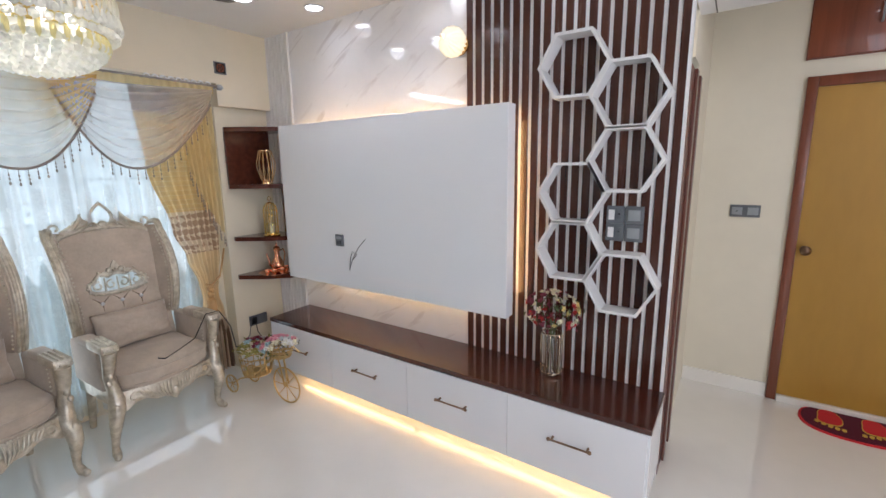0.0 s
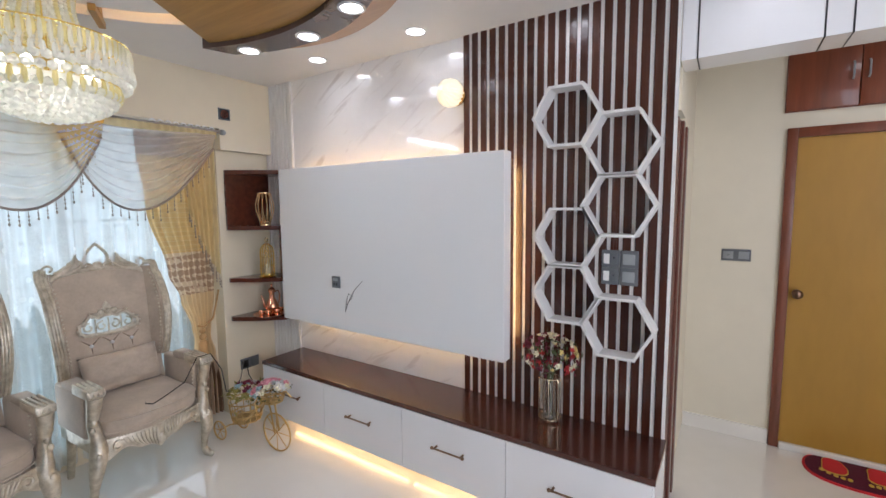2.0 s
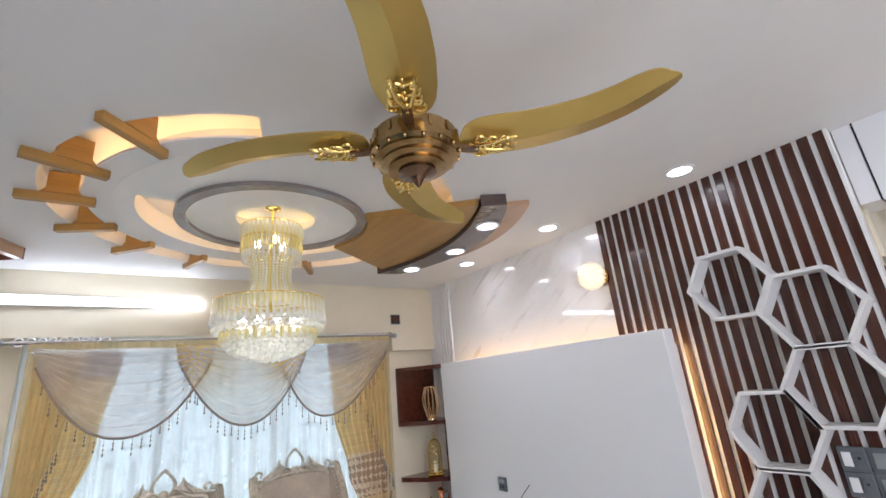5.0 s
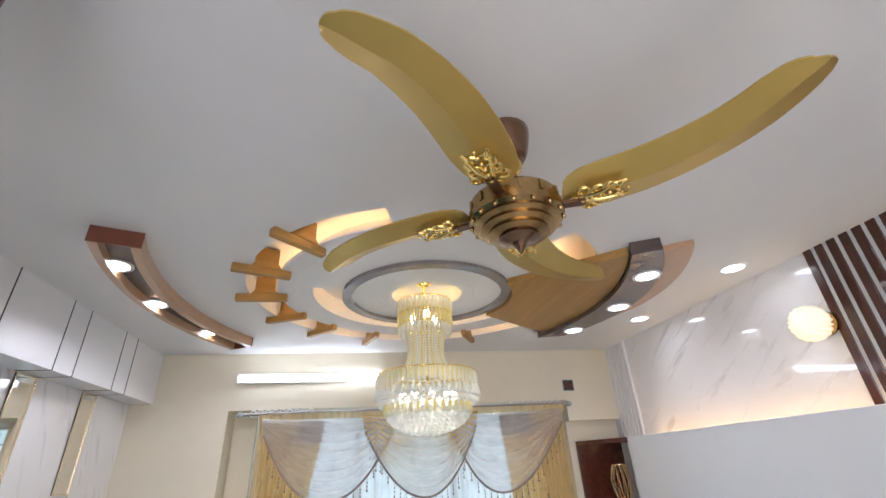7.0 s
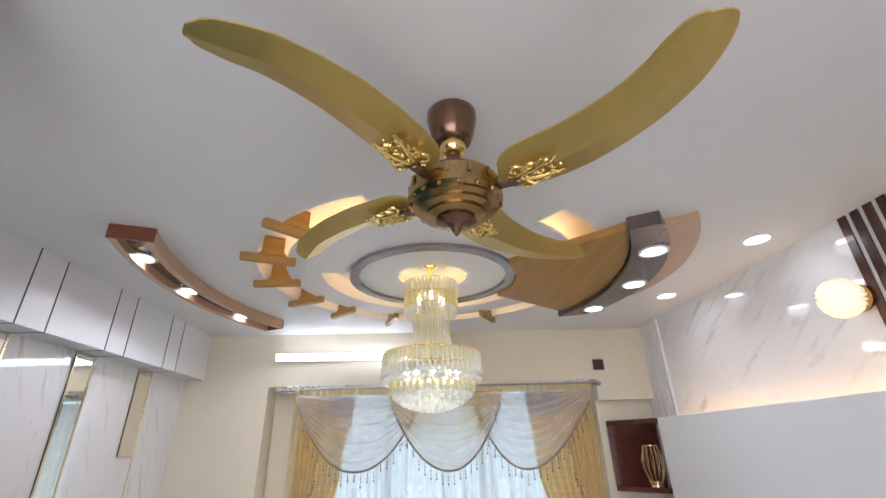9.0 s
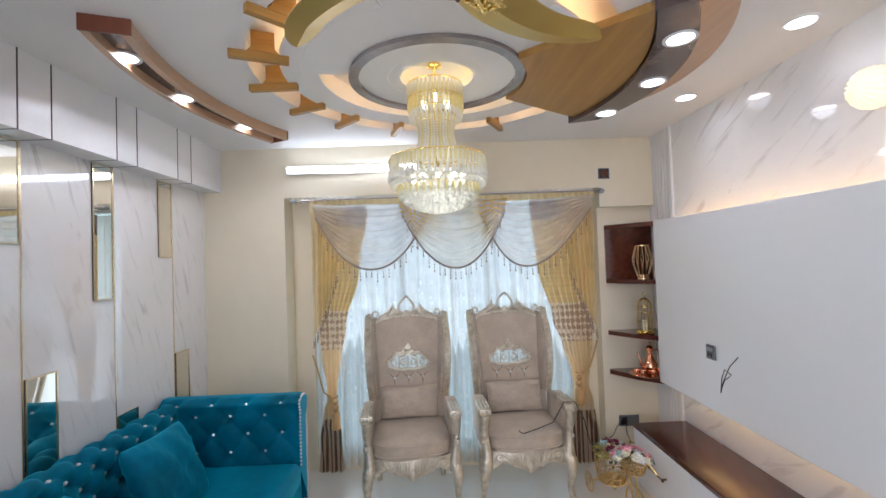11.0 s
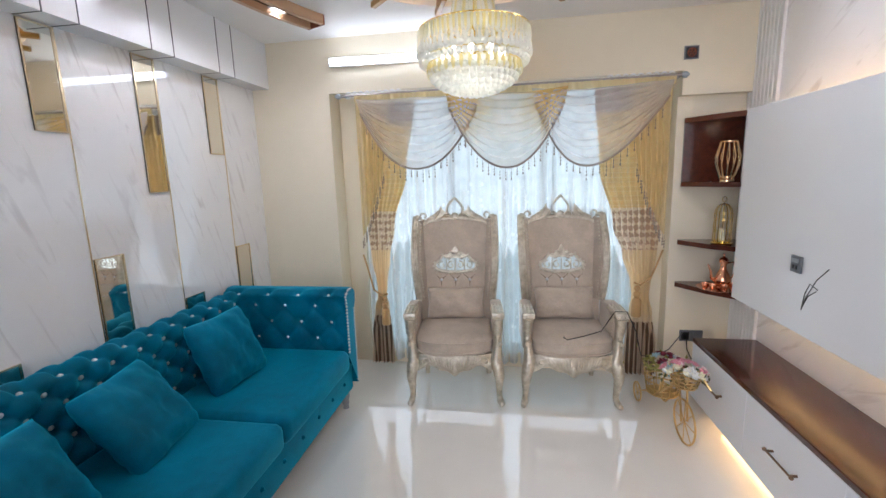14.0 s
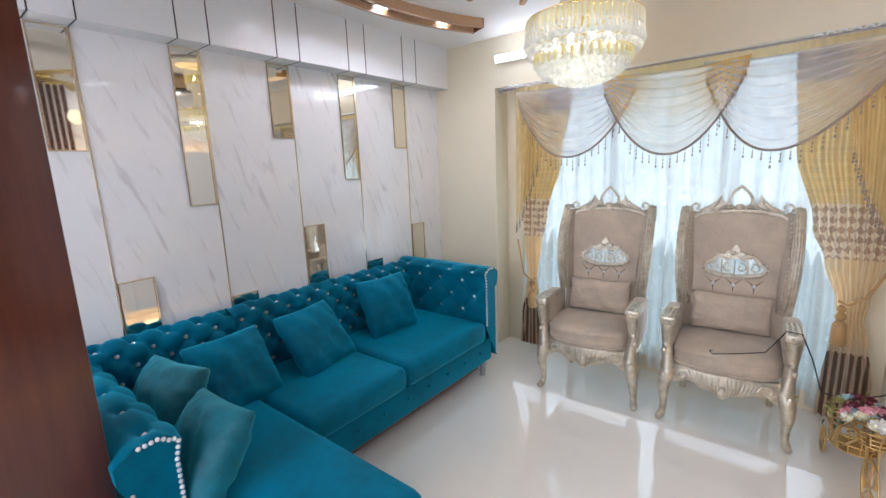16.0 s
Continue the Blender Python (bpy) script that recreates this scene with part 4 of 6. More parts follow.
val = thing("valance", "ivory and gold organza valance with beaded swags", "curtain valance", "", (0, 0, 0))
def heading(u, v):
    y = 1.165 + 2.225 * u
    return Vector((wx(y) + 0.065 + 0.006 * math.sin(2 * math.pi * 46 * u), y, 2.20 - 0.05 * v))
part("heading", surf(NB(), 200, 3, heading), "jabot", val, "pleated gold heading", 180)


def swag(y0, y1, low, mat, lift, seed, lean=0.0):
    """Cloth slung between two points: y0, y1 its ends, low the height of its deepest point."""
    ends = 2.17
    drop = ends - low
    ph = seed * 1.7
    def f(u, v):
        a = 2 * u - 1
        yt = y0 + (y1 - y0) * (0.5 + 0.5 * a * (1 - 0.05 * v))
        d = 0.02 + (drop - 0.02) * (v ** 0.85)
        a += lean * (1 - a * a)
        bow = 1 - abs(a) ** 2.1
        z = ends - 0.0 - d * bow - 0.05 * v * (1 - bow) * 2
        fold = 0.024 * math.sin(2 * math.pi * (9.0 * v ** 0.8 + 0.15 * math.sin(3 * a + ph))) * (0.35 + 0.65 * bow)
        x = wx(yt) + 0.085 + lift + 0.05 * bow * math.sin(math.pi * v * 0.55) + fold
        return Vector((x, yt, z + 0.4 * fold))
    part("swag", surf(NB(), 48, 90, f), mat, val, "", 180)
    pts = [f(i / 40, 1.0) for i in range(41)]
    bd = part("braid", tube(NB(), pts, 0.0068, 8), "braid", val, "grey-brown braid", 180)
    rnd = random.Random(seed)
    for i in range(2, 39, 2):
        p = pts[i]
        ln = rnd.uniform(0.05, 0.10)
        bm = tube(NB(), [p, p - Vector((0, 0, ln))], 0.0015, 4)
        for k in (0.45, 0.7, 1.0):
            ball(bm, p - Vector((0, 0, ln * k)), 0.0042 if k < 1 else 0.0055, 6, 4, (1, 1, 1.8))
        part("bead_string", bm, "bead", bd)
swag(1.19, 2.10, 1.645, "swag", 0.0, 1)
swag(2.46, 3.37, 1.645, "swag", 0.0, 3, 0.18)
swag(1.86, 2.70, 1.645, "swag_gold", 0.012, 2)


def jabot(side):
    ya, yb = (1.165, 1.42) if side < 0 else (3.375, 3.11)
    def hem(u):
        return 1.14 + 0.50 * u ** 1.2
    def f(u, v):
        y = ya + (yb - ya) * u * (1 - 0.25 * v)
        z = 2.15 + (hem(u) - 2.15) * v
        return Vector((wx(y) + 0.045 + 0.012 * math.sin(2 * math.pi * 6 * u), y, z))
    j = part("tail", surf(NB(), 60, 24, f), "jabot", val, "yellow gold pleated tail", 180)
    for i in range(0, 31, 2):
        p = f(i / 30, 1.0)
        bm = tube(NB(), [p, p - Vector((0, 0, 0.08))], 0.0015, 4)
        for k in (0.5, 0.75, 1.0):
            ball(bm, p - Vector((0, 0, 0.08 * k)), 0.006, 6, 4, (1, 1, 1.6))
        part("bead_string", bm, "bead", j)
jabot(-1)
jabot(1)


# ---- armchairs ----
def scroll(c, r, a0, a1, k, n=22):
    """A spiral in the y-z plane round c, from radius r at a0 to r*k at a1 (degrees)."""
    out = []
    for i in range(n + 1):
        t = i / n
        a, rr = radians(a0 + (a1 - a0) * t), r * (1 + (k - 1) * t)
        out.append((c[0], c[1] + rr * math.cos(a), c[2] + rr * math.sin(a)))
    return out


def armchair():
    c = thing("armchair", "champagne-gilt carved armchair with taupe velvet upholstery", "armchair", "armchairs before the window")
    bx = lambda z: -0.17 - 0.21 * max(0, z - 0.45)      # lean of the back
    # legs
    for s in (-1, 1):
        bm = tube(NB(), [(0.235, s * 0.275, 0.36), (0.265, s * 0.295, 0.30), (0.255, s * 0.305, 0.22), (0.215, s * 0.305, 0.12), (0.20, s * 0.308, 0.055), (0.225, s * 0.315, 0.022), (0.25, s * 0.32, 0.018)],
                  [0.045, 0.042, 0.034, 0.022, 0.019, 0.024, 0.016], 12)
        ball(bm, (0.29, s * 0.30, 0.31), 0.020, 10, 8, (0.7, 1, 1.6))
        ball(bm, (0.285, s * 0.305, 0.265), 0.013, 10, 8, (0.7, 1, 1.6))
        ball(bm, (0.252, s * 0.322, 0.02), 0.020, 10, 8)
        part("leg", bm, "champagne", c, "carved cabriole leg", 60)
        part("leg", tube(NB(), [(-0.22, s * 0.24, 0.36), (-0.235, s * 0.245, 0.2), (-0.27, s * 0.25, 0.0)], [0.03, 0.024, 0.018], 10), "champagne", c, "", 60)
    # front and side rails with a scalloped lower edge
    def rail(n=36, w=0.26):
        up, lo = [], []
        for i in range(n + 1):
            a = -1 + 2 * i / n
            bow = 0.045 * (1 - a * a)
            d = 0.305 + 0.018 * math.cos(a * 3 * math.pi) - 0.075 * math.exp(-(a / 0.15) ** 2) - 0.02 * abs(a) ** 4
            up.append((a * w, 0.395, bow))
            lo.append((a * w, d, bow))
        bm = NB()
        rows = []
        for (y, z1, b), (_, z0, _) in zip(up, lo):
            rows.append([bm.verts.new((0.255 + b, y, z1)), bm.verts.new((0.272 + b, y, (z0 + z1) / 2)), bm.verts.new((0.258 + b, y, z0)), bm.verts.new((0.225 + b, y, z0)), bm.verts.new((0.225 + b, y, z1))])
        for p, q in zip(rows, rows[1:]):
            for k in range(5):
                bm.faces.new((p[k], q[k], q[(k + 1) % 5], p[(k + 1) % 5]))
        for s in (-1, 1):
            for i in range(9):
                t = i / 8
                y0, y1 = s * (0.012 + 0.115 * t), s * (0.020 + 0.165 * t)
                b = 0.045 * (1 - (y1 / w) ** 2)
                z0 = 0.262 + 0.052 * t ** 0.7
                tube(bm, [(0.262 + b, y0, z0), (0.276 + b, 0.5 * (y0 + y1) + s * 0.008, 0.5 * (z0 + 0.378)), (0.268 + b, y1, 0.380)], [0.005, 0.0085, 0.004], 6)
            tube(bm, [(0.285 + p[0], s * p[1], p[2]) for p in scroll((0.0, 0.205, 0.345), 0.032, 160, -200, 0.3)], 0.0065, 6)
            for i in range(18):
                y = s * (0.008 + i * 0.0145)
                ball(bm, (0.262 + 0.045 * (1 - (y / w) ** 2), y, 0.393), 0.0055, 6, 4)
        ball(bm, (0.315, 0, 0.30), 0.022, 10, 8, (0.5, 1, 1.5))
        bmesh.ops.recalc_face_normals(bm, faces=bm.faces)
        return bm
    part("front_rail", rail(), "champagne", c, "carved scalloped rail", 60)
    for s in (-1, 1):
        part("side_rail", box(NB(), (-0.22, s * 0.265, 0.30), (0.235, s * 0.295, 0.40), 0.008), "champagne", c, "", 40)
    slab("back_rail", (-0.24, -0.24, 0.30), (-0.21, 0.24, 0.40), "champagne", c, 0.006)
    # seat cushion
    def seat():
        bm = NB()
        def f(u, v):
            a = 2 * math.pi * u
            ca, sa = math.cos(a), math.sin(a)
            k = (abs(ca) ** 6 + abs(sa) ** 6) ** (-1 / 6)
            x, y = 0.24 * ca * k, 0.27 * sa * k
            x += 0.05 * (1 - (y / 0.27) ** 2) * (1 if ca > 0 else 0)
            pr = [(0.0, 0.535), (0.55, 0.533), (0.88, 0.515), (0.97, 0.50), (1.0, 0.485), (1.0, 0.42), (0.97, 0.395), (0.0, 0.395)]
            t = v * (len(pr) - 1)
            i = min(int(t), len(pr) - 2)
            r = pr[i][0] + (pr[i + 1][0] - pr[i][0]) * (t - i)
            z = pr[i][1] + (pr[i + 1][1] - pr[i][1]) * (t - i)
            return Vector((0.03 + x * max(r, 0.001), y * max(r, 0.001), z + 0.006 * math.sin(3 * u * 6.28) * r))
        surf(bm, 48, 14, f, True)
        bmesh.ops.recalc_face_normals(bm, faces=bm.faces)
        return bm
    st = part("seat", seat(), "chair_cloth", c, "taupe velvet seat cushion", 60)
    for zz in (0.487, 0.418):
        pts = []
        for i in range(48):
            a = 2 * math.pi * i / 48
            ca, sa = math.cos(a), math.sin(a)
            k = (abs(ca) ** 6 + abs(sa) ** 6) ** (-1 / 6)
            x, y = 0.242 * ca * k, 0.272 * sa * k
            x += 0.05 * (1 - (y / 0.272) ** 2) * (1 if ca > 0 else 0)
            pts.append((0.03 + x, y, zz))
        part("piping", tube(NB(), pts, 0.004, 6, True), "chair_cloth", st, "", 180)
    # back panel with a pierced opening
    outline = [(-0.272, 0.42), (0.272, 0.42), (0.268, 0.66), (0.228, 0.72), (0.225, 0.8), (0.245, 1.10), (0.25, 1.20)]
    top = [(0.25 * math.cos(radians(a)), 1.20 + 0.055 * math.sin(radians(a))) for a in range(15, 180, 15)]
    outline = outline + top + [(-0.25, 1.20), (-0.245, 1.10), (-0.225, 0.8), (-0.228, 0.72), (-0.268, 0.66)]
    hole = []
    for i in range(40):
        a = 2 * math.pi * i / 40
        y = 0.155 * math.cos(a)
        z = 0.905 + (0.068 if math.sin(a) > 0 else 0.046) * (abs(math.sin(a)) ** 0.7) * (1 if math.sin(a) > 0 else -1)
        z += 0.014 * math.cos(y / 0.155 * 3.5 * math.pi) * (1 if math.sin(a) > 0 else 0)
        hole.append((y, z))
    bm = NB()
    loops = []
    for pts in (outline, hole):
        vs = [bm.verts.new((0, y, z)) for y, z in pts]
        loops.append(vs)
        for i in range(len(vs)):
            bm.edges.new((vs[i], vs[(i + 1) % len(vs)]))
    bmesh.ops.triangle_fill(bm, edges=bm.edges, use_beauty=True)
    ex = bmesh.ops.extrude_face_region(bm, geom=list(bm.faces))
    for v in ex["geom"]:
        if isinstance(v, bmesh.types.BMVert):
            v.co.x -= 0.06
    for v in bm.verts:
        v.co.x += bx(v.co.z) + 0.03
    bmesh.ops.recalc_face_normals(bm, faces=bm.faces)
    back = part("backrest", bm, "chair_cloth", c, "taupe velvet back with a pierced crest", None)
    # frame of the opening and its curls
    bm = tube(NB(), [(bx(z) + 0.034, y * 1.03, 0.905 + (z - 0.905) * 1.08) for y, z in hole], 0.011, 8, True)
    crown = [(0.09, 0.965), (0.075, 0.995), (0.055, 0.992), (0.045, 1.015), (0.025, 1.015), (0.015, 1.04), (0.0, 1.06)]
    prism(bm, crown + [(-y, z) for y, z in crown[-2::-1]], 0.030, 0.042, lambda y, z, d: (bx(z) + d, y, z))
    for s in (-1, 1):
        tube(bm, [(bx(1.0) + 0.044, s * p[1], p[2]) for p in scroll((0, 0.035, 0.995), 0.022, 200, -120, 0.3)], 0.006, 6)
    for i in range(0, 40, 2):
        y, z = hole[i]
        ball(bm, (bx(z) + 0.040, y * 1.10, 0.905 + (z - 0.905) * 1.25), 0.008, 6, 4)
    for y in (-0.105, -0.035, 0.035, 0.105):
        s = 1 if y > 0 else -1
        tube(bm, [(bx(0.91) + p[0] + 0.022, y + s * p[1], 0.912 + p[2]) for p in scroll((0, 0, -0.004), 0.031, 100, -250, 0.3)], 0.0058, 6)
    for y in (-0.07, 0.0, 0.07):
        tube(bm, [(bx(0.9) + 0.022, y, 0.862), (bx(0.9) + 0.02, y, 0.955)], [0.006, 0.004], 6)
    part("fretwork", bm, "champagne", back, "pierced champagne fretwork", 60)
    for y in (-0.11, 0, 0.11):
        bm = ball(NB(), (bx(0.80) + 0.032, y, 0.80), 0.012, 10, 6, (0.8, 1, 1))
        part("button", bm, "crystal_button", back, "crystal button", 60)
        # thin dark strips draw the shaded folds that a button pulls
        for dy, dz in ((-0.05, 0.045), (0.05, 0.045), (0.0, -0.05)):
            q0, q1 = Vector((bx(0.80) + 0.0295, y, 0.80)), Vector((bx(0.80 + dz) + 0.0295, y + dy, 0.80 + dz))
            part("crease", tube(NB(), [q0, q0.lerp(q1, 0.5) + Vector((0.0015, 0, 0)), q1], [0.0045, 0.003, 0.001], 6), "crease_shade", back, "", 180)
    # wings
    for s in (-1, 1):
        def wing(u, v):
            z = 0.66 + (1.255 - 0.66) * v
            reach = 0.05 + 0.10 * math.sin(math.pi * min(1, v * 1.05)) ** 0.8 * (0.6 + 0.4 * v)
            x = bx(z) - 0.02 + (reach + 0.04) * u
            y = s * (0.205 + 0.025 * v + 0.040 * u + 0.010 * math.sin(math.pi * v))
            return Vector((x, y, z))
        bm = surf(NB(), 8, 20, wing)
        ex = bmesh.ops.extrude_face_region(bm, geom=list(bm.faces))
        for v in ex["geom"]:
            if isinstance(v, bmesh.types.BMVert):
                v.co.y += s * 0.03
        bmesh.ops.recalc_face_normals(bm, faces=bm.faces)
        wg = part("wing", bm, "chair_cloth", c, "", 60)
        edge = [wing(1.05, i / 24) + Vector((0, s * 0.018, 0)) for i in range(25)]
        edge += [Vector((bx(1.27) + 0.06, s * 0.285, 1.285)), Vector((bx(1.27) + 0.01, s * 0.27, 1.275))]
        bm = NB()
        for dx, dy, rr in ((0.0, -0.004, 0.008), (0.0, 0.010, 0.0085), (-0.005, 0.024, 0.0085), (-0.016, 0.034, 0.008), (-0.012, 0.012, 0.016)):
            tube(bm, [p + Vector((dx, s * dy, 0)) for p in edge], rr, 8)
        part("wing_frame", bm, "champagne", wg, "fluted champagne moulding", 60)
        outer = [wing(0.0, i / 24) + Vector((-0.04, s * 0.03, 0)) for i in range(25)]
        part("wing_frame", tube(NB(), outer, 0.02, 10), "champagne", wg, "champagne moulding", 180)
        for i in range(1, 24, 1):
            p = wing(0.88, i / 24)
            part("stud", ball(NB(), p + Vector((0.004, -s * 0.003, 0)), 0.0065, 6, 4), "champagne", wg)
    # arms
    for s in (-1, 1):
        arm = part("arm", box(NB(), (-0.16, s * 0.265, 0.40), (0.20, s * 0.325, 0.66), 0.02, 3), "chair_cloth", c, "velvet padded arm", 40)
        bm = box(NB(), (-0.02, s * 0.255, 0.655), (0.13, s * 0.335, 0.70), 0.018, 3)
        put(part("armrest_pad", bm, "chair_cloth", arm, "", 40), pose(0, 0, 0.0))
        bm = box(NB(), (0.12, s * 0.252, 0.652), (0.31, s * 0.338, 0.695), 0.010, 2)
        for k in range(4):
            yy = s * (0.262 + k * 0.022)
            tube(bm, [(0.12, yy, 0.699), (0.30, yy, 0.693), (0.314, yy, 0.665)], 0.007, 6)
        part("arm_cap", bm, "champagne", arm, "fluted champagne arm cap", 40)
        bm = tube(NB(), [(0.285, s * 0.295, 0.66), (0.265, s * 0.297, 0.58), (0.235, s * 0.297, 0.50), (0.25, s * 0.29, 0.42), (0.25, s * 0.285, 0.36)], [0.038, 0.033, 0.028, 0.032, 0.042], 12)
        for k in range(5):
            ball(bm, (0.275 - 0.004 * k, s * (0.30 + 0.01 * (k % 2)), 0.60 - k * 0.045), 0.017, 8, 6, (0.8, 1, 1.2))
        part("arm_post", bm, "champagne", arm, "carved arm post", 60)
        for k in range(9):
            part("stud", ball(NB(), (0.19, s * 0.264, 0.44 + k * 0.024), 0.005, 6, 4), "champagne", arm)
    # crest
    bm = tube(NB(), [(bx(z) + 0.0, y, z + 0.012) for y, z in [(0.25, 1.20)] + top + [(-0.25, 1.20)]], 0.021, 10)
    zt = 1.265
    half = [(0.034, 1.272), (0.052, 1.295), (0.062, 1.322), (0.061, 1.345), (0.05, 1.37), (0.032, 1.392), (0.014, 1.41)]
    og = [(bx(zt) - 0.005, -y, z) for y, z in half] + [(bx(zt) - 0.005, 0, 1.425)] + [(bx(zt) - 0.005, y, z) for y, z in half[::-1]]
    fine = []
    for p, q in zip(og, og[1:]):
        fine += [tuple(p[n] + (q[n] - p[n]) * k / 3 for n in range(3)) for k in range(3)]
    tube(bm, fine + [og[-1]], [0.008 + 0.003 * (i % 2) for i in range(len(fine) + 1)], 8)
    for s in (-1, 1):
        tube(bm, [(bx(1.25) + p[0], s * p[1], p[2]) for p in scroll((0, 0.245, 1.285), 0.036, -110, 260, 0.3)], 0.0075, 8)
        for k, (y0, h) in enumerate(((0.105, 0.115), (0.135, 0.075), (0.165, 0.05), (0.075, 0.06))):
            tube(bm, [(bx(1.25) + 0.004, s * (0.235 - 0.015 * k), 1.225 + 0.006 * k), (bx(1.25) + 0.016, s * (y0 + 0.055), 1.25 + h * 0.22), (bx(1.25) + 0.014, s * (y0 + 0.02), 1.25 + h * 0.6), (bx(1.25), s * y0, 1.25 + h)], [0.007, 0.012, 0.010, 0.003], 8)
        tube(bm, [(bx(1.25) + 0.012, s * p[1], p[2]) for p in scroll((0, 0.05, 1.275), 0.03, 20, 300, 0.3)], 0.007, 6)
    plate_pts = [(0.248, 1.205), (0.225, 1.25), (0.195, 1.262), (0.172, 1.29), (0.158, 1.285), (0.142, 1.318), (0.128, 1.318), (0.108, 1.362), (0.095, 1.33), (0.078, 1.318), (0.064, 1.322), (0.05, 1.30), (0.03, 1.29)]
    prism(bm, [(y, z) for y, z in plate_pts] + [(-y, z) for y, z in plate_pts[::-1]], -0.014, 0.012, lambda y, z, d: (bx(z) + d, y, z))
    ball(bm, (bx(1.27) + 0.01, 0, 1.285), 0.03, 12, 8, (0.5, 1, 0.9))
    ball(bm, (bx(1.24) + 0.012, 0, 1.25), 0.02, 12, 8, (0.6, 1.2, 1))
    part("crest", bm, "champagne", c, "carved champagne crest with a pointed loop", 60)
    return c


chair = armchair()
chair.matrix_world = pose(-2.38, 1.908, 0, 0, 0, 5)
copy_thing(chair, pose(-2.425, 2.707, 0, 0, 0, 3))
for cx, y, rz in ((-2.488, 1.898, 5), (-2.533, 2.70, 3)):
    p = thing("lumbar_pillow", "taupe velvet lumbar pillow on an armchair seat", "pillow", "armchair pillows", (cx, y, 0.645), rz)
    put(part("cover", cushion(0.43, 0.235, 0.15, 26), "chair_cloth", p, "", 180), pose(0, 0, 0, 0, 76, 0) @ pose(0, 0, 0, 0, 0, 90))
cb = thing("charger_cable", "thin black cable lying on an armchair", "cable")
part("cord", tube(NB(), [(-2.13, 2.66, 0.535), (-2.10, 2.65, 0.54), (-2.06, 2.67, 0.54), (-2.12, 2.78, 0.545), (-2.18, 2.90, 0.56), (-2.17, 2.98, 0.70), (-2.12, 3.04, 0.715), (-2.09, 3.09, 0.60), (-2.14, 3.14, 0.42), (-2.25, 3.25, 0.36), (-2.4, 3.4, 0.36), (wx(3.6) - 0.06, 3.58, 0.40)], 0.0035, 6), "black", cb, "", 180)


# ---- sofa ----
def tuft(a, b, da, db):
    """Depth of buttoned cloth at (a, b) for buttons in diamonds da wide and db high: 0 at a button, 1 between."""
    p, q = a / da + b / (2 * db), a / da - b / (2 * db)
    crease = (abs(math.sin(math.pi * p)) * abs(math.sin(math.pi * q))) ** 0.6
    fp, fq = p - round(p), q - round(q)
    r = math.hypot((fp + fq) / 2 * da, (fp - fq) * db)
    return 0.42 * crease + 0.58 * (1 - math.exp(-(r / 0.026) ** 2))


sofa = thing("sofa", "teal velvet buttoned corner sofa with crystal buttons", "sofa", "", (0, 0, 0))
SB = SOFA_Y + 0.015
# buttoned back, built along x, two units
def back_unit(x0, x1, top):
    prof = [(SB + 0.17, 0.40), (SB + 0.155, 0.50), (SB + 0.14, 0.62), (SB + 0.135, 0.72), (SB + 0.13, top - 0.035), (SB + 0.105, top - 0.008), (SB + 0.07, top), (SB + 0.03, top - 0.012), (SB + 0.005, top - 0.06), (SB, 0.40), (SB, 0.16)]
    cum = [0]
    for p, q in zip(prof, prof[1:]):
        cum.append(cum[-1] + math.dist(p, q))
    tot = cum[-1]
    def at(s):
        s *= tot
        for i in range(len(prof) - 1):
            if s <= cum[i + 1] + 1e-9:
                t = (s - cum[i]) / (cum[i + 1] - cum[i])
                return Vector((0, prof[i][0] + t * (prof[i + 1][0] - prof[i][0]), prof[i][1] + t * (prof[i + 1][1] - prof[i][1])))
    def f(u, v):
        x = x0 + (x1 - x0) * u
        p = at(v)
        d = v * tot
        if d < 0.60:
            k = tuft(x + 0.01, d, 0.155, 0.075)
            out = (0.054 * k - 0.034) * (1 if d < 0.5 else (0.60 - d) / 0.1)
            w = min(1, max(0, (d - 0.36) / 0.10))
            p = p + Vector((0, 1 - w, 0.12 + 0.88 * w)) * out
        e = min(u, 1 - u) * (x1 - x0)
        if e < 0.03:
            p = p + Vector((0, -0.5, -0.5)) * (0.03 - e) * 0.8
        return Vector((x, p.y, p.z))
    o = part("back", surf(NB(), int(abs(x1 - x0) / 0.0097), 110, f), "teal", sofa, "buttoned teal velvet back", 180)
    k0, k1 = math.ceil(x0 / 0.0775), math.floor(x1 / 0.0775)
    for i in range(k0, k1 + 1):
        odd = i % 2
        for b in ((0.075, 0.225, 0.375) if odd else (0.15, 0.30, 0.45)):
            x = i * 0.0775 - 0.01
            if x - x0 < 0.03 or x1 - x < 0.03:
                continue
            p = f((x - x0) / (x1 - x0), b / tot)
            part("button", ball(NB(), p + Vector((0, 0.008, 0.006)), 0.0125, 8, 6), "crystal_button", o)
back_unit(-2.02, -0.50, 0.845)
back_unit(-0.50, 0.28, 0.835)


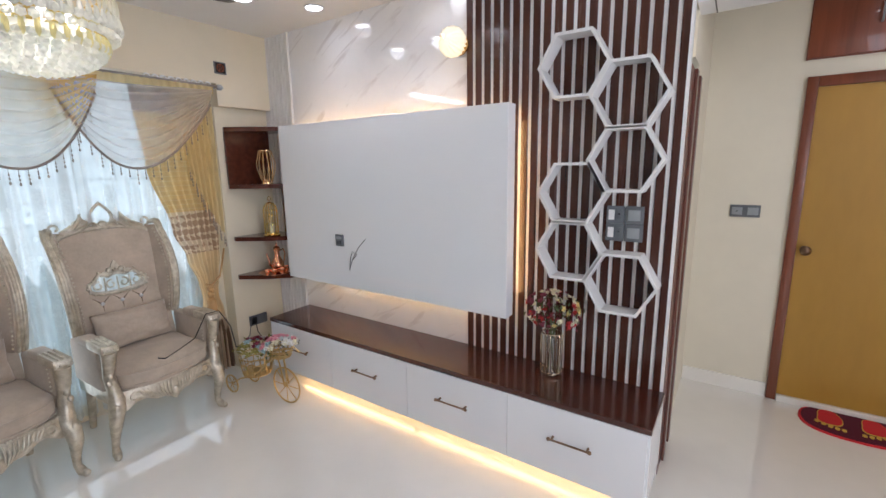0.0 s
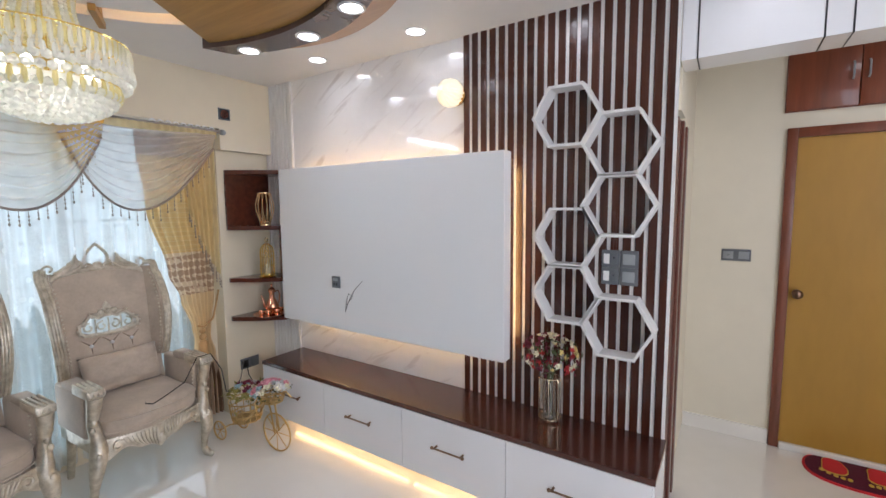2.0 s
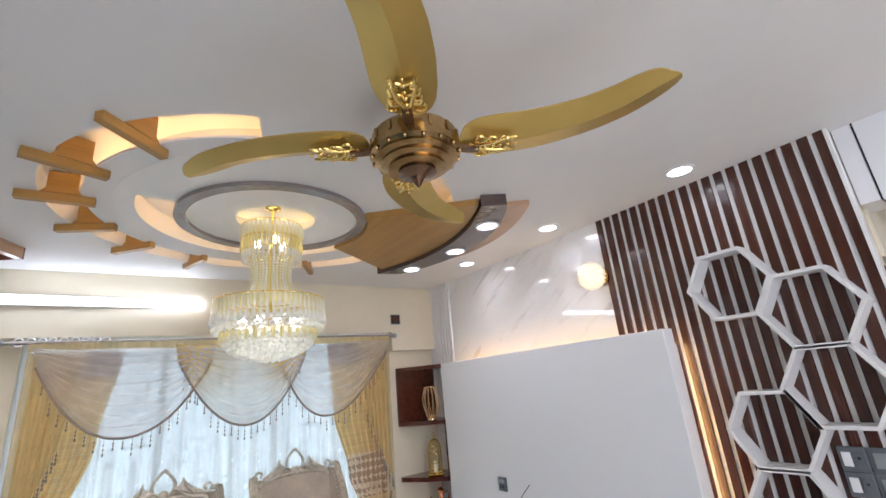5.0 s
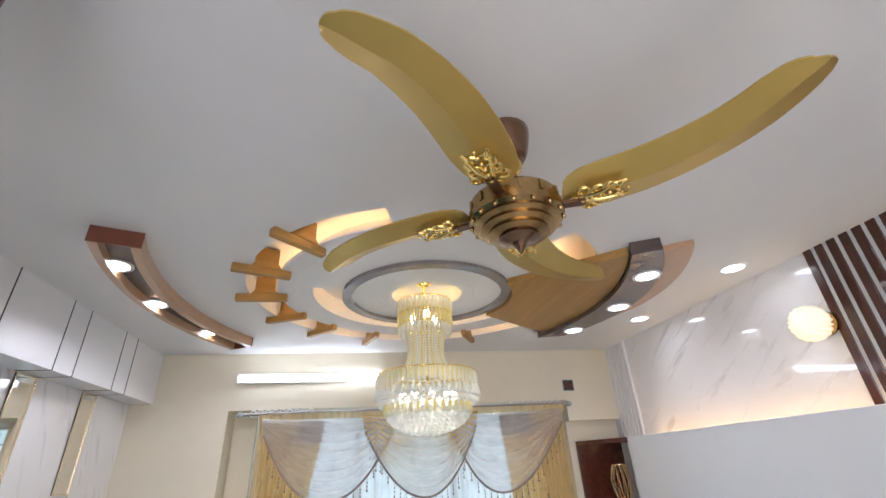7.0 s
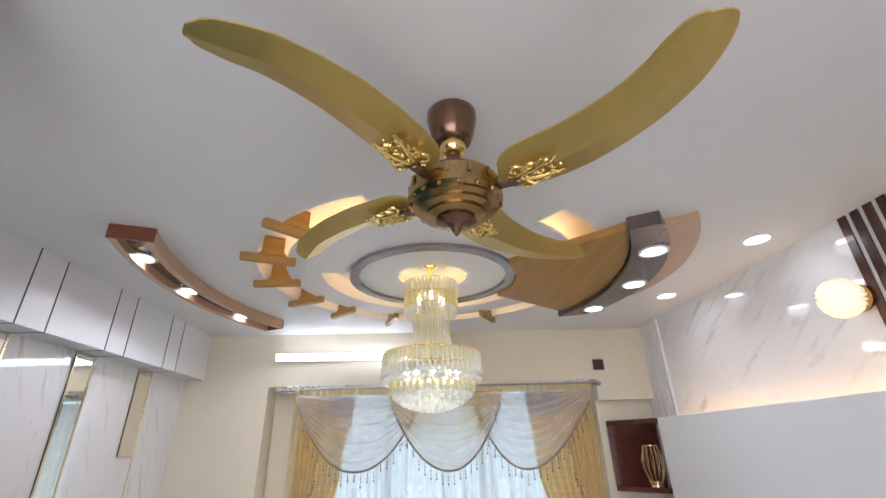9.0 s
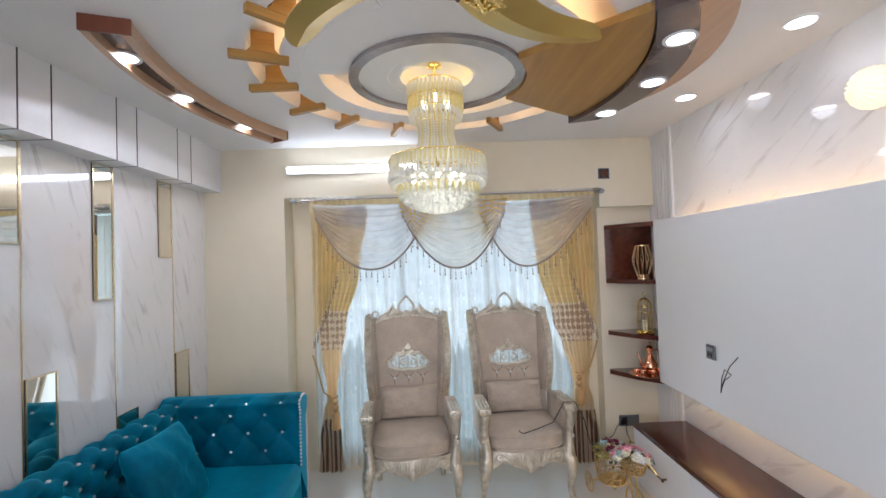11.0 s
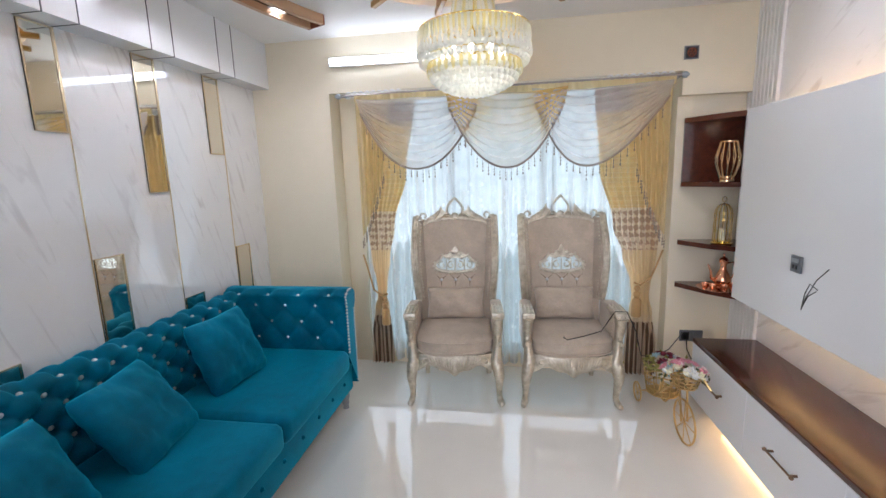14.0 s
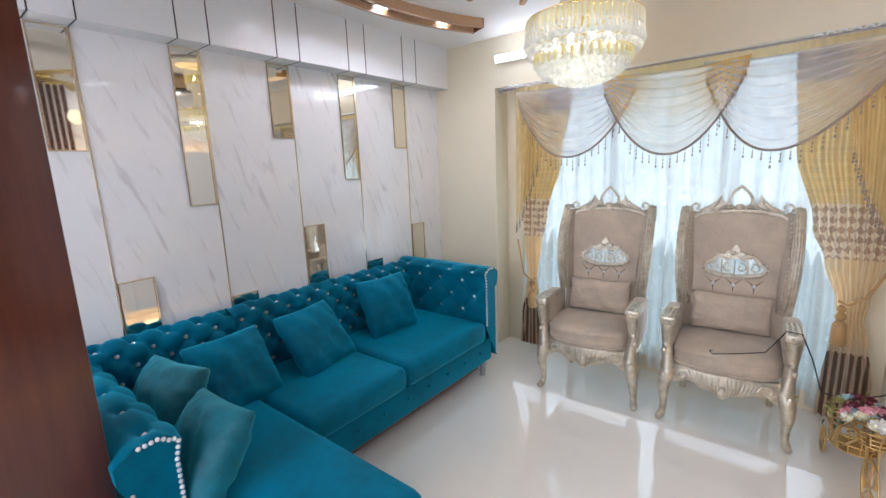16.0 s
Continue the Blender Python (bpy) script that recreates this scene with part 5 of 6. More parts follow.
def arm_unit(xc, y0, y1, top, face, w=0.15):
    """A rolled arm along y; face: the side (+1 or -1) whose buttons look at the seat."""
    prof = [(face * w / 2, 0.40), (face * w / 2, 0.60), (face * (w / 2 + 0.0), top - 0.10), (face * (w / 2 + 0.015), top - 0.04), (face * 0.03, top), (-face * 0.04, top - 0.004), (-face * (w / 2 + 0.03), top - 0.05), (-face * (w / 2 + 0.025), top - 0.12), (-face * w / 2, top - 0.17), (-face * w / 2, 0.14)]
    cum = [0]
    for p, q in zip(prof, prof[1:]):
        cum.append(cum[-1] + math.dist(p, q))
    tot = cum[-1]
    def at(s):
        s *= tot
        for i in range(len(prof) - 1):
            if s <= cum[i + 1] + 1e-9:
                t = (s - cum[i]) / (cum[i + 1] - cum[i])
                return (prof[i][0] + t * (prof[i + 1][0] - prof[i][0]), prof[i][1] + t * (prof[i + 1][1] - prof[i][1]))
    def f(u, v):
        y = y0 + (y1 - y0) * u
        px, pz = at(v)
        d = v * tot
        if d < 0.48:
            fade = min(1, max(0, (y1 - y) / 0.07)) * min(1, max(0, (y - y0) / 0.05))
            w = min(1, max(0, (pz - top + 0.11) / 0.09))
            out = fade * (0.050 * tuft(y, d, 0.22, 0.115) - 0.032)
            px += (1 - w) * face * out
            pz += w * out * 0.7
        return Vector((xc + px, y, pz))
    bm = surf(NB(), 100, 100, f)
    fr = [f(1.0, i / 100) for i in range(101)]
    cap = [bm.verts.new(p + Vector((0, 0.004, 0))) for p in fr]
    bm.faces.new(cap)
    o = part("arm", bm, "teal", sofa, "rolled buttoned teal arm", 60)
    k0, k1 = math.ceil(y0 / 0.11), math.floor(y1 / 0.11)
    for i in range(k0, k1 + 1):
        for b in ((0.115, 0.345) if i % 2 else (0.23, 0.46)):
            y = i * 0.11
            if y - y0 < 0.06 or y1 - y < 0.03:
                continue
            p = f((y - y0) / (y1 - y0), b / tot)
            part("button", ball(NB(), p + Vector((face * 0.005, 0, 0.003)), 0.010, 8, 6), "crystal_button", o)
    for side in (0, 1):
        for i in range(24):
            v = (0.02 + 0.40 * i / 23) if side == 0 else (0.98 - 0.40 * i / 23)
            px, pz = at(v)
            part("stud", ball(NB(), (xc + px * 0.86, y1 + 0.006, pz - (0.008 if pz > top - 0.03 else 0)), 0.008, 8, 5), "crystal_button", o)
arm_unit(-2.075, 0.33, 1.215, 0.865, 1)
arm_unit(0.235, 0.33, 1.40, 0.80, -1)


def seat_block(x0, x1, y0, y1, z0, z1, r=0.05):
    return box(NB(), (x0, y0, z0), (x1, y1, z1), r, 4)
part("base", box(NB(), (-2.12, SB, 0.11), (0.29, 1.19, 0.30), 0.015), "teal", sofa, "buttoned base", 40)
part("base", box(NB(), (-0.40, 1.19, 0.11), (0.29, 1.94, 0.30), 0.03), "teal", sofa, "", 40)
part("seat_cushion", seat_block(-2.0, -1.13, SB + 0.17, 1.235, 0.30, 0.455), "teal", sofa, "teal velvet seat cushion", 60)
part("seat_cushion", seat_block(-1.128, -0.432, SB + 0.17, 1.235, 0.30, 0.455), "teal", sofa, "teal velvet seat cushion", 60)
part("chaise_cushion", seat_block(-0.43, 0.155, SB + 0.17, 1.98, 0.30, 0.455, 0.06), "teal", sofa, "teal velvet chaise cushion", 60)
for i in range(8):
    x = -1.95 + i * 0.2
    part("button", ball(NB(), (x, 1.191, 0.215), 0.013, 8, 6), "teal", sofa)
slab("plinth", (-2.0, 0.32, 0.06), (0.25, 1.14, 0.11), "cabinet_wood", sofa, label="red-brown wooden plinth")
for x, y in ((-2.03, 1.16), (-2.03, 0.33), (-0.36, 1.88), (0.22, 1.88), (0.22, 0.33)):
    part("leg", lathe(NB(), [(0.028, 0.12), (0.03, 0.09), (0.02, 0.06), (0.026, 0.045), (0.018, 0.02), (0.022, 0.0)], (x, y, 0), 14), "plastic_pale", sofa, "turned silver leg", 60)


def scatter(x, y, z, rx, rz, s, label, w=0.40):
    p = thing("scatter_cushion", label, "cushion", "sofa cushions", (x, y, z), rz)
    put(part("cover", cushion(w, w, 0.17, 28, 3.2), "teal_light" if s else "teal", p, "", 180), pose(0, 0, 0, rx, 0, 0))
M["teal_light"] = material("light_teal_velvet", (0.004, 0.10, 0.14), 0.6, var=0.35, scale=9, sheen=0.9, tint=(0.1, 0.6, 0.75), bump=0.05, bscale=300)
scatter(-1.52, 0.675, 0.635, -66, -5, 0, "plain teal velvet cushion against the sofa back", 0.43)
scatter(-0.88, 0.69, 0.60, -52, 10, 0, "plain teal velvet cushion leaning in the middle of the sofa", 0.43)
scatter(-0.36, 0.70, 0.59, -56, 4, 0, "plain teal velvet cushion against the sofa back", 0.42)
scatter(0.03, 0.86, 0.63, -60, -78, 1, "lighter teal velvet cushion leaning on the sofa arm", 0.40)
scatter(0.04, 1.27, 0.60, -55, -86, 1, "lighter teal velvet cushion on the chaise", 0.38)
# ---- ceiling fan ----
fan = thing("ceiling_fan", "brass ceiling fan with four curved gold blades", "ceiling fan", "", (-0.095, 2.191, -0.024))
M["brass"] = material("dark_antique_brass", (0.32, 0.21, 0.09), 0.25, 1.0, var=0.25, scale=20)
M["blade"] = material("gold_satin_blade", (0.52, 0.375, 0.11), 0.32, 0.75, var=0.1, scale=2)
M["bronze"] = material("brown_bronze_lacquer", (0.16, 0.085, 0.045), 0.25, 0.75, var=0.15, scale=12, coat=0.4)
part("canopy", lathe(NB(), [(0.062, CEIL + 0.022), (0.068, CEIL + 0.015), (0.067, CEIL - 0.006), (0.058, CEIL - 0.05), (0.050, CEIL - 0.072), (0.044, CEIL - 0.080), (0.03, CEIL - 0.085)], n=28), "bronze", fan, "brown bell canopy", 60)
part("collar", lathe(NB(), [(0.034, CEIL - 0.085), (0.036, CEIL - 0.10), (0.028, CEIL - 0.115), (0.020, CEIL - 0.12)], n=24), "gold", fan, "gold collar", 60)
part("stem", lathe(NB(), [(0.018, CEIL - 0.115), (0.02, CEIL - 0.15), (0.05, CEIL - 0.19), (0.058, CEIL - 0.205), (0.02, CEIL - 0.21)], n=24), "bronze", fan, "", 60)
part("motor", lathe(NB(), [(0.05, 2.437), (0.105, 2.432), (0.113, 2.422), (0.113, 2.392), (0.119, 2.388), (0.118, 2.372), (0.104, 2.364), (0.107, 2.358), (0.090, 2.350), (0.093, 2.344), (0.072, 2.337), (0.075, 2.331), (0.052, 2.326), (0.03, 2.324)], n=40), "brass", fan, "stepped antique brass motor", 30)
part("finial", lathe(NB(), [(0.046, 2.327), (0.05, 2.320), (0.034, 2.312), (0.024, 2.31), (0.017, 2.304), (0.013, 2.298), (0.004, 2.284), (0, 2.28)], n=24), "bronze", fan, "brass finial", 40)
for i in range(16):
    a = 2 * math.pi * i / 16
    part("stud", ball(NB(), (0.113 * math.cos(a), 0.113 * math.sin(a), 2.366), 0.006, 8, 6), "brass", fan)
for i in range(14):
    a = 2 * math.pi * (i + 0.5) / 14
    put(slab("fin", (0.111, -0.004, 2.394), (0.117, 0.004, 2.420), "brass", fan), pose(0, 0, 0, 0, 0, math.degrees(a)))
BL_R = (0.118, 0.124, 0.14, 0.17, 0.22, 0.30, 0.38, 0.46, 0.52, 0.566, 0.596, 0.615, 0.627, 0.633)
BL_W = (0.05, 0.11, 0.15, 0.182, 0.196, 0.192, 0.18, 0.164, 0.150, 0.135, 0.114, 0.088, 0.056, 0.012)
BL_A = ((28, 28, 27.5, 26.5, 25, 21.5, 17, 12.5, 8.5, 4.8, 2.6, 1.5, 0.7, 0), (7, 7, 7, 7.2, 7.5, 8, 7.5, 6, 4.5, 2.5, 1.5, 0.8, 0.4, 0))
BL = []


def blade_mid(t):
    t *= len(BL) - 1
    i = min(int(t), len(BL) - 2)
    k = t - i
    r, a, w = [BL[i][n] + (BL[i + 1][n] - BL[i][n]) * k for n in range(3)]
    return Vector((r * math.cos(radians(a)), r * math.sin(radians(a)), 0)), w


def blade_mesh():
    bm = NB()
    def f(u, v):
        p, w = blade_mid(u)
        q, _ = blade_mid(min(1, u + 0.02))
        o, _ = blade_mid(max(0, u - 0.02))
        d = (q - o).normalized()
        n = Vector((-d.y, d.x, 0))
        s = 2 * v - 1
        return p + n * (s * w * 0.375) + Vector((0, 0, (0.020 * abs(s) - 0.012 * s) * w / 0.18 + 0.005))
    surf(bm, 50, 8, f)
    ex = bmesh.ops.extrude_face_region(bm, geom=list(bm.faces))
    for v in ex["geom"]:
        if isinstance(v, bmesh.types.BMVert):
            v.co.z += 0.004
    bmesh.ops.recalc_face_normals(bm, faces=bm.faces)
    return bm


def ornament_mesh():
    bm = NB()
    p0, _ = blade_mid(0.20)
    p1, _ = blade_mid(0.38)
    d = (p1 - p0).normalized()
    n = Vector((-d.y, d.x, 0))
    at = lambda a, b, z=-0.012: p0 + d * (a * 1.05) + n * (b * 1.1) + Vector((0, 0, z + 0.009 - 0.06 * b))
    for s in (-1, 1):
        for a0, r in ((0.012, 0.022), (0.045, 0.018), (0.08, 0.014)):
            pts = []
            for i in range(14):
                t = i / 13
                an = radians(-90 + 330 * t)
                rr = r * (1 - 0.65 * t)
                pts.append(at(a0 + rr * math.cos(an) * 0.9, s * (r * 1.15 + rr * math.sin(an))))
            tube(bm, pts, 0.005, 6)
        tube(bm, [at(0.0, s * 0.004), at(0.05, s * 0.016, -0.016), at(0.105, s * 0.028)], [0.005, 0.007, 0.002], 6)
        for a0, b0 in ((0.03, 0.035), (0.06, 0.032), (0.09, 0.024)):
            tube(bm, [at(a0 - 0.012, s * b0 * 0.5), at(a0, s * b0 * 0.9, -0.016), at(a0 + 0.016, s * b0)], [0.003, 0.006, 0.002], 6)
    for k in range(6):
        ball(bm, at(0.02 * k + 0.005, 0, -0.015), 0.008 - 0.0007 * k, 8, 6)
    for k in range(-2, 3):
        tube(bm, [at(0.0, 0), at(-0.012 - 0.004 * (2 - abs(k)), 0.009 * k)], [0.004, 0.002], 6)
    return bm
bl_me = None
for k, a in ((0, 36.5), (0, 131), (1, 228), (1, 315)):
    BL[:] = list(zip(BL_R, BL_A[k], BL_W))
    if k == 0 and a == 36.5 or k == 1 and a == 228:
        b = part("blade", blade_mesh(), "blade", fan, "curved gold blade", 22)
        o = part("ornament", ornament_mesh(), "gold", b, "gold leaf ornament", 60)
        bl_me, or_me = b.data, o.data
    else:
        b = new("blade", bl_me)
        b.parent = fan
        tagged(b, "curved gold blade")
        o = new("ornament", or_me)
        o.parent = b
        tagged(o, "gold leaf ornament")
    b.matrix_local = pose(0, 0, 2.402, 0, 0, a)
    put(slab("blade_bracket", (0.10, -0.012, -0.012), (0.17, 0.012, -0.004), "bronze", b), pose(0, 0, 0, 0, 0, BL_A[k][0]))


# ---- chandelier ----
chan = thing("chandelier", "gold and crystal tiered chandelier, lit", "chandelier", "", (-1.387, 2.154, 0))
CT = CEIL + HOLLOW
part("canopy", lathe(NB(), [(0.035, CT), (0.038, CT - 0.012), (0.012, CT - 0.022), (0.008, CT - 0.03), (0.008, 2.02), (0.02, 2.0), (0, 1.99)], n=20), "gold", chan, "gold canopy and rod", 60)


def drop_mesh(h, w, k=6):
    bm = lathe(NB(), [(0.0005, 0), (w * 0.7, -h * 0.12), (w, -h * 0.45), (w * 0.85, -h * 0.8), (0.0005, -h)], n=k)
    me = bpy.data.meshes.new("drop")
    bm.to_mesh(me)
    bm.free()
    return me


def gem_mesh(r):
    bm = NB()
    bmesh.ops.create_icosphere(bm, subdivisions=1, radius=r)
    me = bpy.data.meshes.new("gem")
    bm.to_mesh(me)
    bm.free()
    return me


def tier(r, z, n, me, mat, ph=0.0, hoop=True):
    if hoop:
        h = part("hoop", ring_sector(NB(), (0, 0), r - 0.002, r + 0.002, 0, 360, z - 0.002, z + 0.002, 48), "gold", chan, "gold hoop")
    me = me.copy()
    me.materials.clear()
    me.materials.append(M[mat])
    for i in range(n):
        a = 2 * math.pi * (i + ph) / n
        o = new("crystal_drop", me)
        o.parent = chan
        o.matrix_local = pose(r * math.cos(a), r * math.sin(a), z, 0, 0, math.degrees(a))
long_drop, mid_drop, gem = drop_mesh(0.072, 0.0075), drop_mesh(0.055, 0.009), gem_mesh(0.0165)
tier(0.142, 2.60, 40, long_drop, "crystal")
tier(0.136, 2.575, 38, long_drop, "crystal_gold", 0.5, hoop=False)
tier(0.138, 2.53, 38, long_drop, "crystal_gold", 0.5)
tier(0.130, 2.472, 34, mid_drop, "crystal")
tier(0.243, 2.225, 64, long_drop, "crystal")
tier(0.236, 2.225, 60, mid_drop, "crystal_gold", 0.5, hoop=False)
tier(0.246, 2.158, 56, mid_drop, "crystal", 0.5, hoop=False)
tier(0.243, 2.118, 50, gem, "crystal", 0.0, hoop=False)
tier(0.232, 2.090, 48, gem, "crystal", 0.5, hoop=False)
tier(0.205, 2.085, 36, mid_drop, "crystal_gold", 0.0)
for r, z, n in ((0.198, 2.045, 42), (0.184, 2.023, 38), (0.165, 2.005, 34), (0.140, 1.990, 29), (0.112, 1.978, 23), (0.083, 1.969, 17), (0.052, 1.962, 11), (0.022, 1.958, 4)):
    tier(r, z, n, gem, "crystal", 0.3, hoop=False)
part("dome_frame", lathe(NB(), [(0.19, 2.08), (0.165, 2.04), (0.12, 2.012), (0.06, 1.992), (0.01, 1.985)], n=32), "crystal", chan, "clear crystal dome", 60)
for shade in ("crystal", "crystal_gold"):
    bm = NB()
    for i in (k for k in range(36) if (k % 3 == 1) == (shade == "crystal_gold")):
        a = 2 * math.pi * i / 36
        for k in range(17):
            t = k / 16
            r = 0.100 - 0.020 * math.sin(math.pi * min(1, t * 0.9)) + 0.035 * t ** 2.2
            bmesh.ops.create_icosphere(bm, subdivisions=1, radius=0.0078, matrix=Matrix.Translation((r * math.cos(a), r * math.sin(a), 2.43 - 0.205 * t)))
    tagged(part("bead_mesh", bm, shade, chan), "strings of small crystal beads", kind="stuff")
for r, z in ((0.100, 2.44), (0.114, 2.225), (0.20, 2.225)):
    part("hoop", ring_sector(NB(), (0, 0), r - 0.002, r + 0.002, 0, 360, z - 0.002, z + 0.002, 40), "gold", chan, "gold hoop")
for i in range(10):
    a = 2 * math.pi * i / 10
    part("bulb", ball(NB(), (0.13 * math.cos(a), 0.13 * math.sin(a), 2.12), 0.015, 10, 8, (1, 1, 1.4)), "bulb", chan, "glowing warm bulb")
for i in range(5):
    a = 2 * math.pi * i / 5
    part("bulb", ball(NB(), (0.075 * math.cos(a), 0.075 * math.sin(a), 2.035), 0.018, 10, 8), "bulb", chan, "glowing warm bulb")
for i in range(3):
    a = 2 * math.pi * i / 3
    part("bulb", ball(NB(), (0.07 * math.cos(a), 0.07 * math.sin(a), 2.52), 0.016, 10, 8, (1, 1, 1.4)), "bulb", chan, "glowing warm bulb")

# ---- wall lamp ----
wl = thing("wall_lamp", "round ribbed glowing globe lamp on the wall", "wall lamp", "", (-0.755, TV_Y - 0.026, 2.296), 0)
part("base", lathe(NB(), [(0.055, 0), (0.055, 0.012), (0.02, 0.02), (0.02, 0.035)], n=24, m=pose(0, 0, 0, 90)), "brass", wl, "dark brass base", 40)
def globe(u, v):
    a, b = 2 * math.pi * u, math.pi * (v - 0.5) * 0.999
    r = 0.074 * (1 + 0.09 * math.cos(18 * a))
    return Vector((r * math.cos(b) * math.cos(a), -0.088 + r * math.sin(b), r * math.cos(b) * math.sin(a)))
bm = surf(NB(), 96, 20, globe, True)
bmesh.ops.recalc_face_normals(bm, faces=bm.faces)
part("globe", bm, "lamp_glow", wl, "ribbed glowing glass globe", 180)

# ---- corner shelf and what stands on it ----
sw = wx(3.7) - 0.068
shelf = thing("corner_shelf", "mahogany open corner shelf with four boards", "shelf", "", (0, 0, 0))
OUT = [(sw, TV_Y - 0.024), (sw, 3.50), (sw + 0.03, 3.49), (-2.42, 3.62), (-2.295, 3.745), (-2.295, TV_Y - 0.024)]
for z in (1.905, 1.475, 1.065, 0.755):
    part("board", prism(NB(), OUT, z, z + 0.032), "shelf", shelf, "mahogany board")
slab("side_board", (sw, 3.50, 1.507), (sw + 0.018, TV_Y - 0.024, 1.905), "shelf", shelf)
slab("upright", (-2.315, 3.73, 1.097), (-2.295, 3.75, 1.475), "shelf", shelf)


def lantern():
    t = thing("candle_holder", "gold wire candle holder on the shelf", "candle holder", "", (-2.44, 3.70, 1.508))
    part("foot", lathe(NB(), [(0.042, 0), (0.042, 0.012), (0.03, 0.02), (0.03, 0.035), (0, 0.037)], n=20), "rose_gold", t, "", 40)
    for i in range(12):
        a = 2 * math.pi * i / 12
        part("wire", tube(NB(), [(r * math.cos(a + tw), r * math.sin(a + tw), z) for r, z, tw in ((0.036, 0.01, 0), (0.066, 0.11, 0.12), (0.07, 0.16, 0.2), (0.045, 0.255, 0.1))], 0.0038, 6), "rose_gold", t)
    part("rim", ring_sector(NB(), (0, 0), 0.041, 0.048, 0, 360, 0.252, 0.258, 24), "rose_gold", t)
lantern()


def cage():
    t = thing("wire_cage", "small gold wire bird-cage ornament on the shelf", "ornament", "", (-2.44, 3.70, 1.098))
    part("base", lathe(NB(), [(0.06, 0), (0.065, 0.008), (0.05, 0.016), (0.05, 0.024), (0, 0.026)], n=24), "gold", t, "", 40)
    for i in range(14):
        a = 2 * math.pi * i / 14
        part("wire", tube(NB(), [(r * math.cos(a), r * math.sin(a), z) for r, z in ((0.052, 0.02), (0.052, 0.20), (0.046, 0.23), (0.03, 0.255), (0.004, 0.268))], 0.0022, 5), "gold", t)
    for z in (0.09, 0.16, 0.20):
        part("hoop", ring_sector(NB(), (0, 0), 0.050, 0.054, 0, 360, z, z + 0.003, 24), "gold", t)
    part("top_ring", tube(NB(), [(0, 0.014 * math.cos(a * math.pi / 6), 0.295 + 0.016 * math.sin(a * math.pi / 6)) for a in range(12)], 0.003, 6, True), "gold", t)
    part("candle", lathe(NB(), [(0.018, 0.025), (0.018, 0.10), (0, 0.102)], n=14), "rose_cream", t, "small cream candle")
cage()

tr = thing("tray", "round copper tray on the lowest shelf", "tray", "", (-2.42, 3.69, 0.788))
part("plate", lathe(NB(), [(0.0, 0.0), (0.09, 0.0), (0.125, 0.012), (0.127, 0.015), (0.09, 0.006), (0.0, 0.006)], n=36), "copper", tr, "", 40)


def jug():
    t = thing("copper_jug", "polished copper coffee jug on a tray", "jug", "", (-2.43, 3.72, 0.796))
    part("body", lathe(NB(), [(0.03, 0), (0.034, 0.006), (0.028, 0.012), (0.05, 0.04), (0.052, 0.06), (0.036, 0.10), (0.02, 0.13), (0.019, 0.16), (0.028, 0.185), (0.029, 0.19)], n=28), "copper", t, "", 60)
    part("lid", lathe(NB(), [(0.029, 0.19), (0.022, 0.205), (0.008, 0.215), (0.006, 0.225), (0.009, 0.235), (0, 0.242)], n=20), "copper", t, "", 60)
    part("spout", tube(NB(), [(0, -0.045, 0.05), (0, -0.07, 0.07), (0, -0.078, 0.12), (0, -0.095, 0.165)], [0.012, 0.010, 0.007, 0.005], 8), "copper", t, "", 60)
    part("handle", tube(NB(), [(0, 0.022, 0.17), (0, 0.06, 0.18), (0, 0.075, 0.14), (0, 0.062, 0.08), (0, 0.046, 0.06)], 0.005, 8), "copper", t, "", 60)
jug()
for i, (dx, dy) in enumerate(((0.055, -0.055), (0.07, 0.01), (0.03, 0.075), (0.015, -0.085))):
    t = thing("copper_cup", "small polished copper cup on a tray", "cup", "copper cups", (-2.42 + dx, 3.69 + dy, 0.7962 if math.hypot(dx, dy) < 0.09 else 0.799))
    part("bowl", lathe(NB(), [(0.0, 0.0), (0.016, 0), (0.014, 0.006), (0.023, 0.025), (0.024, 0.042), (0.022, 0.042), (0.02, 0.026), (0, 0.012)], n=18), "copper", t, "", 60)


# ---- flowers ----
def rose_mesh(r, rnd):
    bm = NB()
    ball(bm, (0, 0, 0.3 * r), 0.42 * r, 8, 6)
    for layer, (n, tilt, rad) in enumerate(((4, 0.25, 0.5), (5, 0.6, 0.72), (6, 1.0, 0.95))):
        for k in range(n):
            a = 2 * math.pi * (k + 0.5 * layer) / n + rnd.uniform(-0.2, 0.2)
            def f(u, v, a=a, tilt=tilt, rad=rad):
                w = (u - 0.5) * 1.5
                out = rad * r * math.sin(v * (0.7 + tilt * 0.55))
                up = r * (0.95 * v - 0.25 * tilt * v * v)
                wd = math.sin(math.pi * (0.15 + 0.75 * v)) * 0.62 * rad
                aa = a + w * wd / max(0.35, rad)
                return Vector((out * math.cos(aa), out * math.sin(aa), up - 0.15 * r + 0.05 * r * math.cos(w * 3)))
            surf(bm, 4, 3, f)
    me = bpy.data.meshes.new("bloom")
    bm.to_mesh(me)
    bm.free()
    for p in me.polygons:
        p.use_smooth = True
    return me


RS = random.Random(5)
BLOOM = [rose_mesh(1.0, RS) for _ in range(3)]
BL_CACHE = {}


